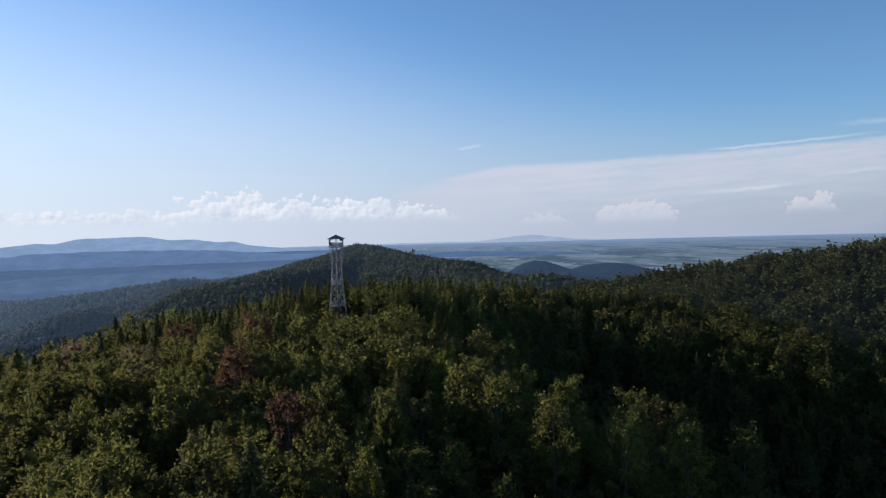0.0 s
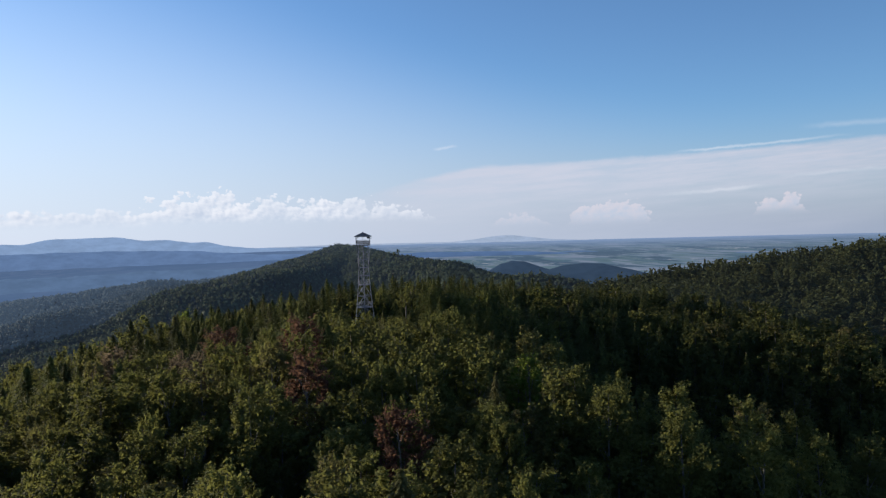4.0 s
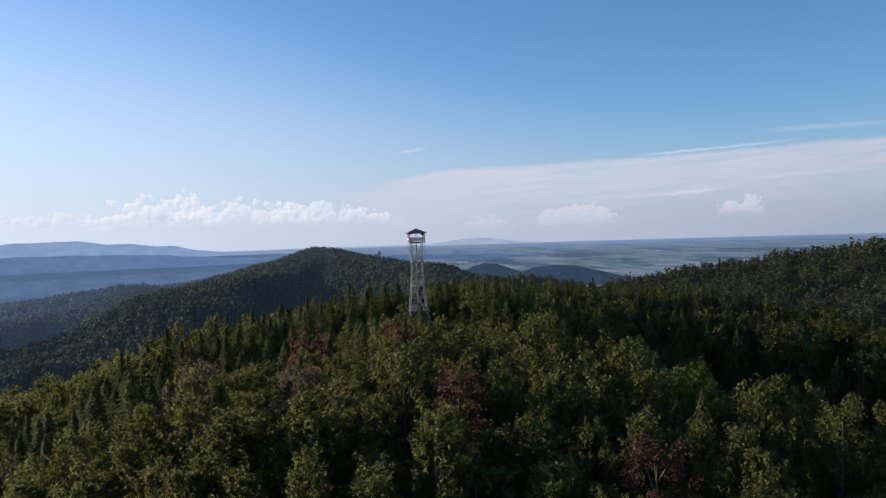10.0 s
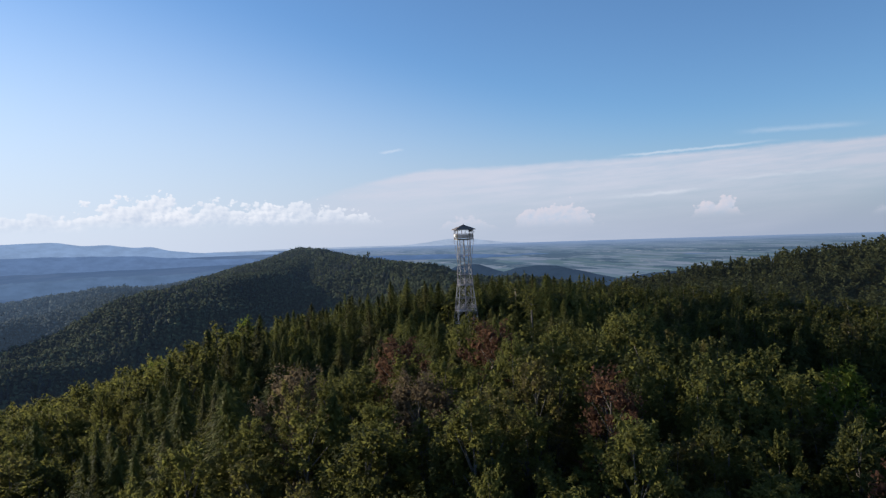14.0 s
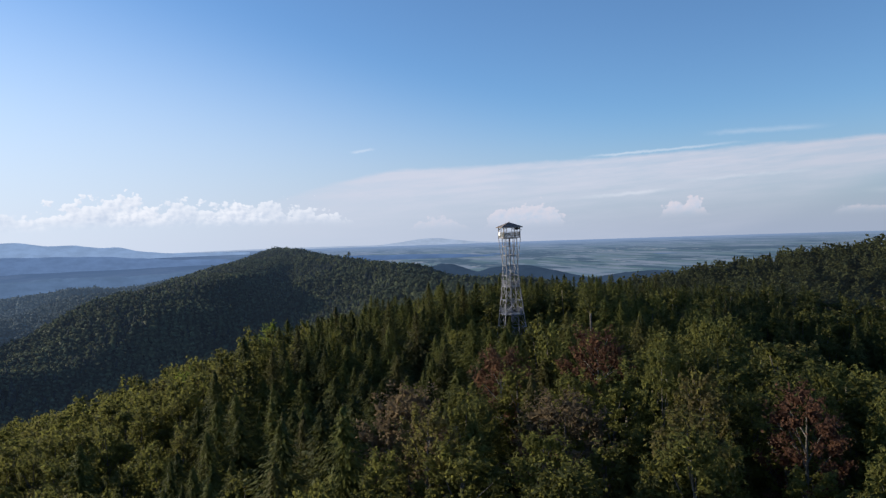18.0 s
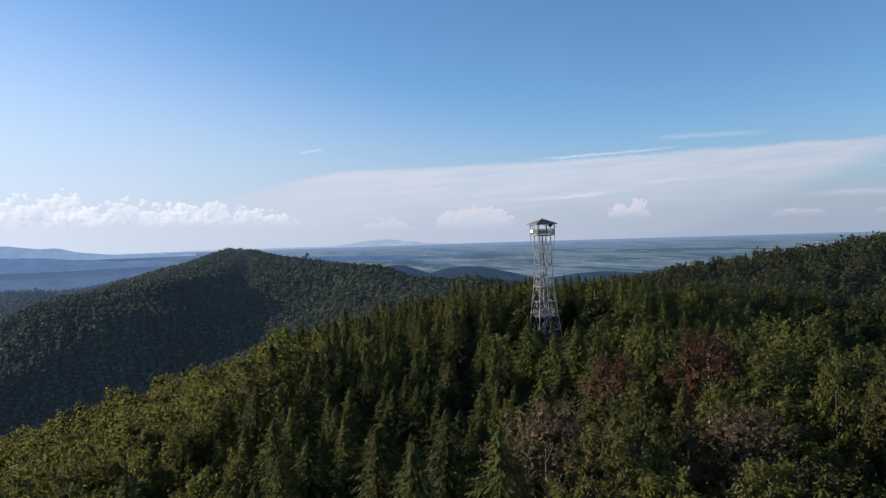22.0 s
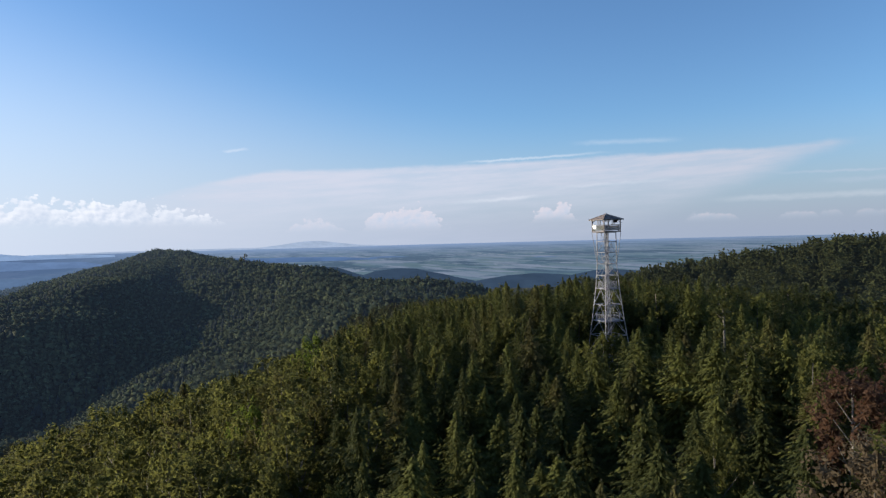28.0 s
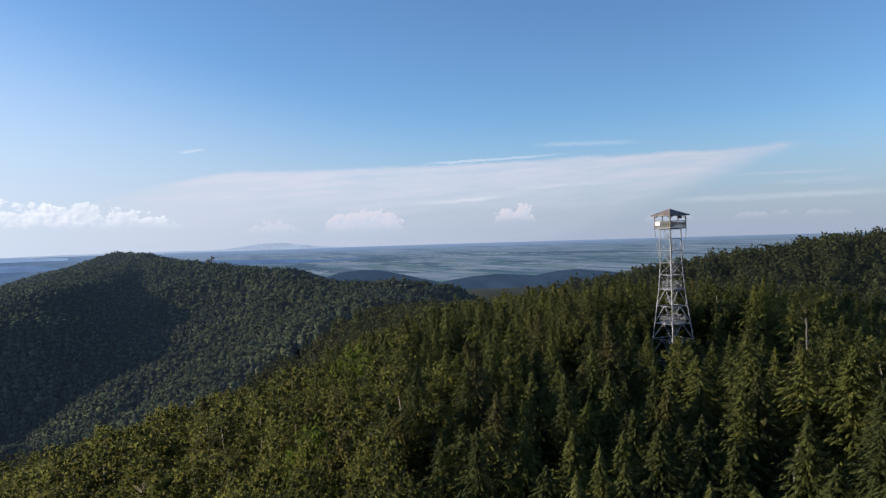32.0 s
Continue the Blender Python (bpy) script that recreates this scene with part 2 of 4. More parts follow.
def ground_material():
    """Leaf litter and low growth of the wood floor; meadows and fields down in the valley."""
    m, k = material("wood_floor")
    p = k.node("ShaderNodeNewGeometry").outputs["Position"]
    x, y, z = k.sep(p)
    n, f = k.noise(p, 0.06, 5.0), k.noise(p, 1.1, 4.0)
    c = k.mix(k.ramp(n, 0.35, 0.65), (0.030, 0.034, 0.012), (0.055, 0.045, 0.022))
    c = k.mix(k.ramp(f, 0.4, 0.7, 0.0, 0.6), c, (0.035, 0.050, 0.014))
    shader = principled(k, c, 0.95, normal=k.bump(f, 0.6, 0.3), spec=0.1)
    # bluish haze painted on as emission, growing with distance from the origin
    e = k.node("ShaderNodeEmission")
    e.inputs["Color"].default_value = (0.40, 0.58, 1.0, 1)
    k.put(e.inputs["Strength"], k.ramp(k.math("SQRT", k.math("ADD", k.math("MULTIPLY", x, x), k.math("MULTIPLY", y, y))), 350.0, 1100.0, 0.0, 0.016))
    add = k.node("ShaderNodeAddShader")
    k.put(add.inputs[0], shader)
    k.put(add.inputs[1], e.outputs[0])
    finish(k, add.outputs[0])
    return m


MAT_GROUND = ground_material()


def hill_wood_material(name, dark, fair, grain=0.8, deep=1.2, odd=None, air=None, deepens=False):
    """Tree crowns seen as tufts, with leafy relief; air: painted haze, added as emission."""
    m, k = material(name)
    r = k.node("ShaderNodeAttribute", attribute_name="tint").outputs["Fac"]
    p = k.node("ShaderNodeNewGeometry").outputs["Position"]
    c = k.mix(r, dark, fair)
    if odd:
        c = k.mix(k.ramp(k.math("FRACT", k.math("MULTIPLY", r, 7.31)), 0.90, 0.98, 0.0, 0.75), c, odd)
    fine = k.noise(p, grain, 4.0, 0.65)
    c = k.mix(k.ramp(fine, 0.38, 0.62, 0.55, 0.0), c, tuple(v * 0.5 for v in dark))
    shader = principled(k, c, 0.8, normal=k.bump(fine, 1.0, deep), spec=0.1)
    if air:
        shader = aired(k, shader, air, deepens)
    finish(k, shader)
    return m


# far woods emit painted haze; the valley ones are also tinted blue for it
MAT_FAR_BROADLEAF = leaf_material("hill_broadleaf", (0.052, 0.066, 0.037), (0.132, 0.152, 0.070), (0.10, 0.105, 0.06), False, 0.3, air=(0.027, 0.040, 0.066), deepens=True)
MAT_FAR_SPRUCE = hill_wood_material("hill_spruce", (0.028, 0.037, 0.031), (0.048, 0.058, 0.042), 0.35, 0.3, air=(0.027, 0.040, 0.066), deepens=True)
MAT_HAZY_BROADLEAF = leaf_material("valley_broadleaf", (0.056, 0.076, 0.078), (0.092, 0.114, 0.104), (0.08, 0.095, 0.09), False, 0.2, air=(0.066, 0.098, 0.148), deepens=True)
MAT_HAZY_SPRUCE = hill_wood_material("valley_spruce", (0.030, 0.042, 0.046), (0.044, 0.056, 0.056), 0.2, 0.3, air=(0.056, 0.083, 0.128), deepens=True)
# crowns on the nearer slopes carry a faint painted haze as emission
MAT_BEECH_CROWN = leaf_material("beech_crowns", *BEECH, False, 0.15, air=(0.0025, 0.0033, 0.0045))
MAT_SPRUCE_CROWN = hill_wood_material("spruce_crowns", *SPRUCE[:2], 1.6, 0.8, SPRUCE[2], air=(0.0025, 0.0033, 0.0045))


def steel_material():
    m, k = material("galvanised_steel")
    v = k.node("ShaderNodeTexCoord").outputs["Object"]
    n = k.noise(v, 3.0, 5.0)
    finish(k, principled(k, k.mix(k.ramp(n, 0.3, 0.7), (0.15, 0.15, 0.16), (0.30, 0.30, 0.315)), k.ramp(n, 0.2, 0.8, 0.45, 0.7), 0.35, k.bump(n, 0.2, 0.01)))
    return m


def timber_material(name, dark, fair, bands=0.0):
    m, k = material(name)
    v = k.node("ShaderNodeTexCoord").outputs["Object"]
    x, y, z = k.sep(v)
    n = k.noise(k.vec(k.math("MULTIPLY", x, 0.7), k.math("MULTIPLY", y, 6.0), k.math("MULTIPLY", z, 6.0)), 2.0, 5.0)
    c = k.mix(k.ramp(n, 0.3, 0.7), dark, fair)
    c = k.mix(k.ramp(k.noise(v, 0.9, 3.0), 0.4, 0.7, 0.0, 0.5), c, tuple(0.7 * q for q in dark))
    if bands:
        row = k.math("FRACT", k.math("DIVIDE", z, bands))
        c = k.mix(k.ramp(row, 0.12, 0.0, 0.0, 0.6), c, tuple(0.5 * q for q in dark))
        n = k.math("ADD", n, row)
    finish(k, principled(k, c, 0.8, normal=k.bump(n, 0.5, 0.02)))
    return m


MAT_STEEL = steel_material()
MAT_SHINGLE = timber_material("weathered_shingle", (0.13, 0.105, 0.10), (0.22, 0.185, 0.175), 0.11)
MAT_TIMBER = timber_material("weathered_timber", (0.14, 0.12, 0.105), (0.26, 0.23, 0.205))
MAT_DARK_TIMBER = timber_material("dark_timber", (0.05, 0.05, 0.045), (0.10, 0.11, 0.09))


def plain_material(name, color, rough=0.6):
    m, k = material(name)
    n = k.noise(k.node("ShaderNodeTexCoord").outputs["Object"], 4.0, 3.0)
    finish(k, principled(k, k.mix(k.ramp(n, 0.3, 0.7, 0.0, 0.25), color, tuple(0.6 * q for q in color)), rough))
    return m


MAT_WHITE = plain_material("white_board", (0.8, 0.8, 0.8))
MAT_DARK = plain_material("dark_box", (0.035, 0.03, 0.035))


def backdrop_material(name, shade, fields=False):
    """Distant country with its haze painted in: bluish colours, mostly given off as emission."""
    m, k = material(name)
    if fields:
        uv = k.node("ShaderNodeUVMap", uv_map="country").outputs[0]
        x, y, z = k.sep(uv)
        warp = k.math("MULTIPLY", k.noise(k.vec(x, k.math("MULTIPLY", y, 0.3)), 0.5, 3.0), 0.9)
        fx = k.math("ADD", k.math("MULTIPLY_ADD", y, 0.11, k.math("MULTIPLY", x, 1.9)), warp)
        fy = k.math("ADD", k.math("MULTIPLY_ADD", x, -0.05, k.math("MULTIPLY", y, 0.42)), warp)
        picks = []
        for size, shift in ((2.1, 0.0), (4.8, 7.0)):
            cell = k.node("ShaderNodeTexVoronoi", feature="F1", distance="CHEBYCHEV")
            cell.inputs["Scale"].default_value = size
            k.put(cell.inputs["Vector"], k.vec(fx, fy, shift))
            picks.append(k.sep(cell.outputs["Color"]))
        pick, strip = picks[0][0], picks[1][1]
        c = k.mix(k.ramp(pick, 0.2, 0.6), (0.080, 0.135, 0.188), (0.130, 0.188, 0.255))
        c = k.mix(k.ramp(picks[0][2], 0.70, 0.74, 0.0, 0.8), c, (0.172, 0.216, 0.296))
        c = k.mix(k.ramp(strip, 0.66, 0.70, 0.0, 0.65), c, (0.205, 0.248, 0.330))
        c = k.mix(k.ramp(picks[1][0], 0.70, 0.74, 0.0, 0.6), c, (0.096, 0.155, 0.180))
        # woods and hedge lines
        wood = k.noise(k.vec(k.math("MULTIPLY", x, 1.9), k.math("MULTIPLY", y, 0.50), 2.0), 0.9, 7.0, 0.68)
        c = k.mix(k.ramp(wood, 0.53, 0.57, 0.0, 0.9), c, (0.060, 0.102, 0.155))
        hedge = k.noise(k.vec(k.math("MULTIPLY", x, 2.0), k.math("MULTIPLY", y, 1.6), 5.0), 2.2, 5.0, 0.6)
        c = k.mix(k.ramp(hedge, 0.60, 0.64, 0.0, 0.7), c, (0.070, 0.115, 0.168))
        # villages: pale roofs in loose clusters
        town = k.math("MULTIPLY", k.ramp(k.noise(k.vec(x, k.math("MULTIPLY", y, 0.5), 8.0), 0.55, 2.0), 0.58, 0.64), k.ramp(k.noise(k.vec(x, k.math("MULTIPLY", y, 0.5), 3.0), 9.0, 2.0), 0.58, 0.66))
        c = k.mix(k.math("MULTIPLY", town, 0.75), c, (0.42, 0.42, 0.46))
        # haze painted into the colour: bluer with distance, darker blue towards the left
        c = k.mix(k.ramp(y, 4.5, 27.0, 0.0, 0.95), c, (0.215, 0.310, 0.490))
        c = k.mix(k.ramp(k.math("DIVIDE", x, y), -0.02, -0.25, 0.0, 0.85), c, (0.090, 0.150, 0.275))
    else:
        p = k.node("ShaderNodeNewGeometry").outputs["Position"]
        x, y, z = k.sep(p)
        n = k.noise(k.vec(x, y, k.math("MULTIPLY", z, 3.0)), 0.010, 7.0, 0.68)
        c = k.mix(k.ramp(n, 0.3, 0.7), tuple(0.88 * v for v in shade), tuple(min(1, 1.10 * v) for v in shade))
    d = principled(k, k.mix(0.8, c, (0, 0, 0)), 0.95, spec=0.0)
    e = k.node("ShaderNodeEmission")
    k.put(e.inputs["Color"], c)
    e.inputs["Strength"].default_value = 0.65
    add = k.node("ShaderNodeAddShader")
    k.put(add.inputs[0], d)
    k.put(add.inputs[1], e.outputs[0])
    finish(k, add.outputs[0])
    return m


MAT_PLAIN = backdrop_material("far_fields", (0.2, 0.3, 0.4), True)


# ---- the lie of the land: heights of the tree tops over the plan ----
TREE = 16.0                            # mean height of the wood
TOWER = (-27.6, 171.4)


def ridge(x, y, pts, left, right):
    """A rounded ridge along pts (x, y, z); left and right: (slope, rounding) of its flanks, seen along pts."""
    best = np.full(np.shape(x), -1e9)
    for (ax, ay, az), (bx, by, bz) in zip(pts, pts[1:]):
        dx, dy = bx - ax, by - ay
        s = np.clip(((x - ax) * dx + (y - ay) * dy) / (dx * dx + dy * dy), 0, 1)
        px, py = x - ax - s * dx, y - ay - s * dy
        d = np.hypot(px, py)
        side = np.clip((dx * py - dy * px) / np.hypot(dx, dy) / (d + 1e-6), -1, 1) * 0.5 + 0.5   # 1 on the left
        sl = left[0] * side + right[0] * (1 - side)
        ro = left[1] * side + right[1] * (1 - side)
        best = np.maximum(best, az + s * (bz - az) - sl * (np.sqrt(d * d + ro * ro) - ro))
    return best


def swell(x, y, size, seed):
    """Soft uneven ground, about -1 to 1, of that wave length."""
    r = np.random.RandomState(seed)
    h = np.zeros(np.shape(x))
    for i in range(9):
        a, p, q = r.rand() * 6.283, r.rand() * 6.283, size * (0.6 + 0.9 * r.rand())
        h = h + np.sin((x * math.cos(a) + y * math.sin(a)) * 6.283 / q + p)
    return h / 4.0


MAIN = ((14, -200, -4), (2, -60, 6), (-14, 40, 9), (-26, 100, 11.5), (-28, 170, 12), (-14, 245, 9.5), (10, 420, -4), (30, 540, -12))
HILL = ((30, 540, -12), (45, 640, -16), (32, 760, -14), (-2, 870, -5), (-60, 990, 3.5), (-115, 1130, 6), (-195, 1380, 13), (-330, 1640, -30))
CROSS = ((-28, 180, 12), (48, 222, 9.5), (100, 290, 5), (143, 348, 12.5), (190, 335, 19.5), (270, 320, 27), (420, 300, 36), (700, 240, 30))
SPUR = ((-150, 1240, 4), (-185, 1010, -11), (-213, 904, -15), (-258, 835, -36), (-305, 790, -59), (-345, 755, -86))
FLANK = ((-160, 1250, 6), (-241, 1110, -16), (-290, 1035, -38), (-350, 975, -53), (-415, 940, -74), (-480, 925, -94), (-560, 890, -117), (-700, 850, -145))
SADDLE = ((110, 690, -18), (70, 722, -17), (10, 745, -20), (-54, 733, -43), (-108, 694, -64), (-147, 652, -80), (-179, 608, -100), (-200, 560, -125))
WEST = ((-195, 1380, 10), (-262, 1345, -10), (-330, 1300, -37), (-500, 1240, -43), (-790, 1290, -72), (-1250, 1500, -95), (-1800, 1700, -120))


def tops(x, y):
    """Height of the tree tops."""
    x, y = np.asarray(x, float), np.asarray(y, float)
    parts = [
        ridge(x, y, MAIN, (0.75, 110.0), (0.43, 27.0)),
        ridge(x, y, HILL, (0.62, 34.0), (0.43, 27.0)),
        ridge(x, y, CROSS, (0.40, 60.0), (0.14, 10.0)),
        ridge(x, y, SPUR, (0.80, 16.0), (0.22, 60.0)),
        ridge(x, y, FLANK, (0.30, 50.0), (0.45, 40.0)),
        ridge(x, y, SADDLE, (0.40, 30.0), (0.80, 8.0)),
        ridge(x, y, WEST, (0.42, 60.0), (0.42, 60.0)),
    ]
    far = np.hypot(x, y)
    parts.append(-150 - 40 * np.clip((far - 1500) / 1500, 0, 1) + 16 * swell(x, y, 900, 5))
    k = 7.0
    m = np.max(parts, axis=0)
    h = m + k * np.log(sum(np.exp((q - m) / k) for q in parts))
    h = h - 4.0 * np.exp(-((x + 30) / 17) ** 2 - ((y - 155) / 12) ** 2)
    h = h - 5.0 * np.exp(-((x + 53) / 17) ** 2 - ((y - 143) / 22) ** 2) - 5.5 * np.exp(-((x - 28) / 22) ** 2 - ((y - 152) / 24) ** 2)
    h = h - 5.0 * np.exp(-((x + 14) / 13) ** 2 - ((y - 148) / 10) ** 2) - 2.6 * np.exp(-((x + 104) / 26) ** 2 - ((y - 172) / 30) ** 2) - 4.0 * np.exp(-((x - 22) / 14) ** 2 - ((y - 116) / 14) ** 2)
    h = h - 7.0 * np.exp(-((x - 33) / 24) ** 2 - ((y - 124) / 22) ** 2) - 5.0 * np.exp(-((x - 48) / 24) ** 2 - ((y - 135) / 34) ** 2)
    h = h - 20.0 / (1 + np.exp((y - 108 - 0.25 * x) / 9)) / (1 + np.exp((34 - x) / 7))
    h = h + 15.0 * swell(x, y, 240, 37) * np.clip((far - 450) / 250, 0, 1) * np.clip((-8 - h) / 45, 0, 1) * np.clip((1280 - y) / 200, 0, 1)
    h = h + 4.5 * swell(x, y, 105, 29) * np.clip((far - 480) / 150, 0, 1) * np.clip((-6 - h) / 22, 0, 1) * np.clip((1450 - far) / 300, 0, 1)
    # the western flank falls off behind the tower, down to the hollow before the next spur
    h = h - 2.5 * np.exp(-((x + 80) / 45) ** 2 - ((y - 205) / 30) ** 2) - 6.0 * np.exp(-((x + 78) / 42) ** 2 - ((y - 275) / 45) ** 2)
    h = h - 34.0 * np.exp(-((x + 75) / 70) ** 2 - ((y - 430) / 105) ** 2)
    return h + 1.3 * swell(x, y, 55, 2) + 3.0 * swell(x, y, 260, 3) * np.clip((far - 250) / 400, 0, 1)


def link(name, me, mats=(), parent=None):
    ob = new(name, me)
    for m in mats:
        me.materials.append(m)
    if parent is not None:
        ob.parent = parent
    return ob


def mesh_arrays(name, verts, faces, mat_index=None, tint=None, smooth=False, normals=None):
    """A mesh from arrays; faces (n, 3) or (n, 4)."""
    me = bpy.data.meshes.new(name)
    verts, faces = np.asarray(verts, np.float32), np.asarray(faces, np.int32)
    n, w = faces.shape
    me.vertices.add(len(verts))
    me.vertices.foreach_set("co", verts.ravel())
    me.loops.add(n * w)
    me.loops.foreach_set("vertex_index", faces.ravel())
    me.polygons.add(n)
    me.polygons.foreach_set("loop_start", np.arange(0, n * w, w, dtype=np.int32))
    if mat_index is not None:
        me.polygons.foreach_set("material_index", np.asarray(mat_index, np.int32))
    me.polygons.foreach_set("use_smooth", np.full(n, smooth))
    if tint is not None:
        me.attributes.new("tint", "FLOAT", "POINT").data.foreach_set("value", np.asarray(tint, np.float32))
    if normals is not None:
        me.attributes.new("custom_normal", "FLOAT_VECTOR", "POINT").data.foreach_set("vector", np.asarray(normals, np.float32).ravel())
    me.update(calc_edges=True)
    return me


def build_ground():
    """One sheet from under the camera out to where the plain begins."""
    rr = np.concatenate([np.linspace(0, 60, 10), np.geomspace(68, 2750, 150)])
    aa = np.concatenate([np.linspace(-62, 72, 250), np.linspace(74, 296, 60)])
    a, r = np.meshgrid(np.radians(aa), rr)
    x, y = -45 + r * np.sin(a), 40 + r * np.cos(a)
    z = tops(x, y) - TREE * np.clip(1.25 - r / 4000, 0.0, 1) * np.clip(1.45 - r / 900, 0.5, 1)
    n, w = len(rr), len(aa)
    i = np.arange(n * w).reshape(n, w)
    j = np.roll(i, -1, axis=1)
    f = np.stack([i[:-1], j[:-1], j[1:], i[1:]], -1)[:, :, ::-1].reshape(-1, 4)
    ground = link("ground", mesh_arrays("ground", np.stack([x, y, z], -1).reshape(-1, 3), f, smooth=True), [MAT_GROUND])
    tagged(ground, "hilly forest floor under dense woods, dark leaf litter", "ground", kind="structure")


build_ground()


# ---- trees ----
def rods(segs, sides=5):
    """Tapered round rods; segs: (p, q, radius at p, radius at q)."""
    V, F = [], []
    for p, q, a, b in segs:
        p, q = np.array(p, float), np.array(q, float)
        d = (q - p) / (np.linalg.norm(q - p) + 1e-9)
        u = np.cross(d, (0.3, 0.9, 0.2) if abs(d[2]) > 0.6 else (0, 0, 1.0))
        u /= np.linalg.norm(u)
        v = np.cross(d, u)
        o = len(V)
        for c, r in ((p, a), (q, b)):
            for i in range(sides):
                t = 6.2832 * i / sides
                V.append(c + r * (math.cos(t) * u + math.sin(t) * v))
        for i in range(sides):
            j = (i + 1) % sides
            F.append((o + i, o + j, o + sides + j, o + sides + i))
    return np.array(V), np.array(F, int)


def sprays(c, nrm, along, length, width):
    """Small leaf sprays: rhombs at c, square to nrm, their long axis near along."""
    u = along - nrm * np.sum(along * nrm, -1, keepdims=True)
    u /= np.linalg.norm(u, axis=-1, keepdims=True) + 1e-9
    v = np.cross(nrm, u)
    L, W = length[:, None], width[:, None]
    pts = np.stack([c - u * L, c + v * W - nrm * W * 0.25, c + u * L, c - v * W - nrm * W * 0.25], 1)
    return pts.reshape(-1, 3), np.arange(len(c) * 4).reshape(-1, 4)


def unit(a):
    return a / (np.linalg.norm(a, axis=-1, keepdims=True) + 1e-9)


def puff(seed, height, z0, wide, sides=10):
    """An uneven rounded mass of foliage."""
    r = np.random.RandomState(seed + 500)
    V, F = [(r.normal(0, 0.25), r.normal(0, 0.25), height - 0.4)], []
    rings = ((0.94, 0.40), (0.84, 0.70), (0.66, 0.93), (0.42, 1.0), (0.16, 0.85), (0.0, 0.4))
    for n, (t, w) in enumerate(rings):
        for i in range(sides):
            a = 6.2832 * (i + 0.5 * (n % 2) + r.uniform(-0.2, 0.2)) / sides
            q = wide * w * r.uniform(0.76, 1.2)
            V.append((q * math.cos(a), q * math.sin(a), z0 + (height - z0) * t + r.normal(0, 0.3)))
    for i in range(0, sides, 2):
        F.append((0, 1 + i, 2 + i, 1 + (i + 2) % sides))
    for n in range(len(rings) - 1):
        o, q = 1 + n * sides, 1 + (n + 1) * sides
        F += [(o + i, q + i, q + (i + 1) % sides, o + (i + 1) % sides) for i in range(sides)]
    return np.array(V), np.array(F)


def tiers(seed, height=17.5, wide=2.3, sides=7, steps=5):
    """A far spruce: a ragged cone in tiers."""
    r = np.random.RandomState(seed + 700)
    V, F = [], []
    for n in range(steps * 2 + 1):
        t = n / (steps * 2)
        w = 0.05 + wide * min(1.0, 1.35 * t) * (1.0 if n % 2 else 0.62)
        for i in range(sides):
            a = 6.2832 * (i + r.uniform(-0.3, 0.3)) / sides + n
            q = w * r.uniform(0.7, 1.25)
            V.append((q * math.cos(a), q * math.sin(a), height - (height - 4.0) * t ** 1.1 - (0.35 if n % 2 else 0.0) + r.normal(0, 0.12)))
    for n in range(steps * 2):
        o, q = n * sides, (n + 1) * sides
        F += [(o + i, q + i, q + (i + 1) % sides, o + (i + 1) % sides) for i in range(sides)]
    return np.array(V), np.array(F)


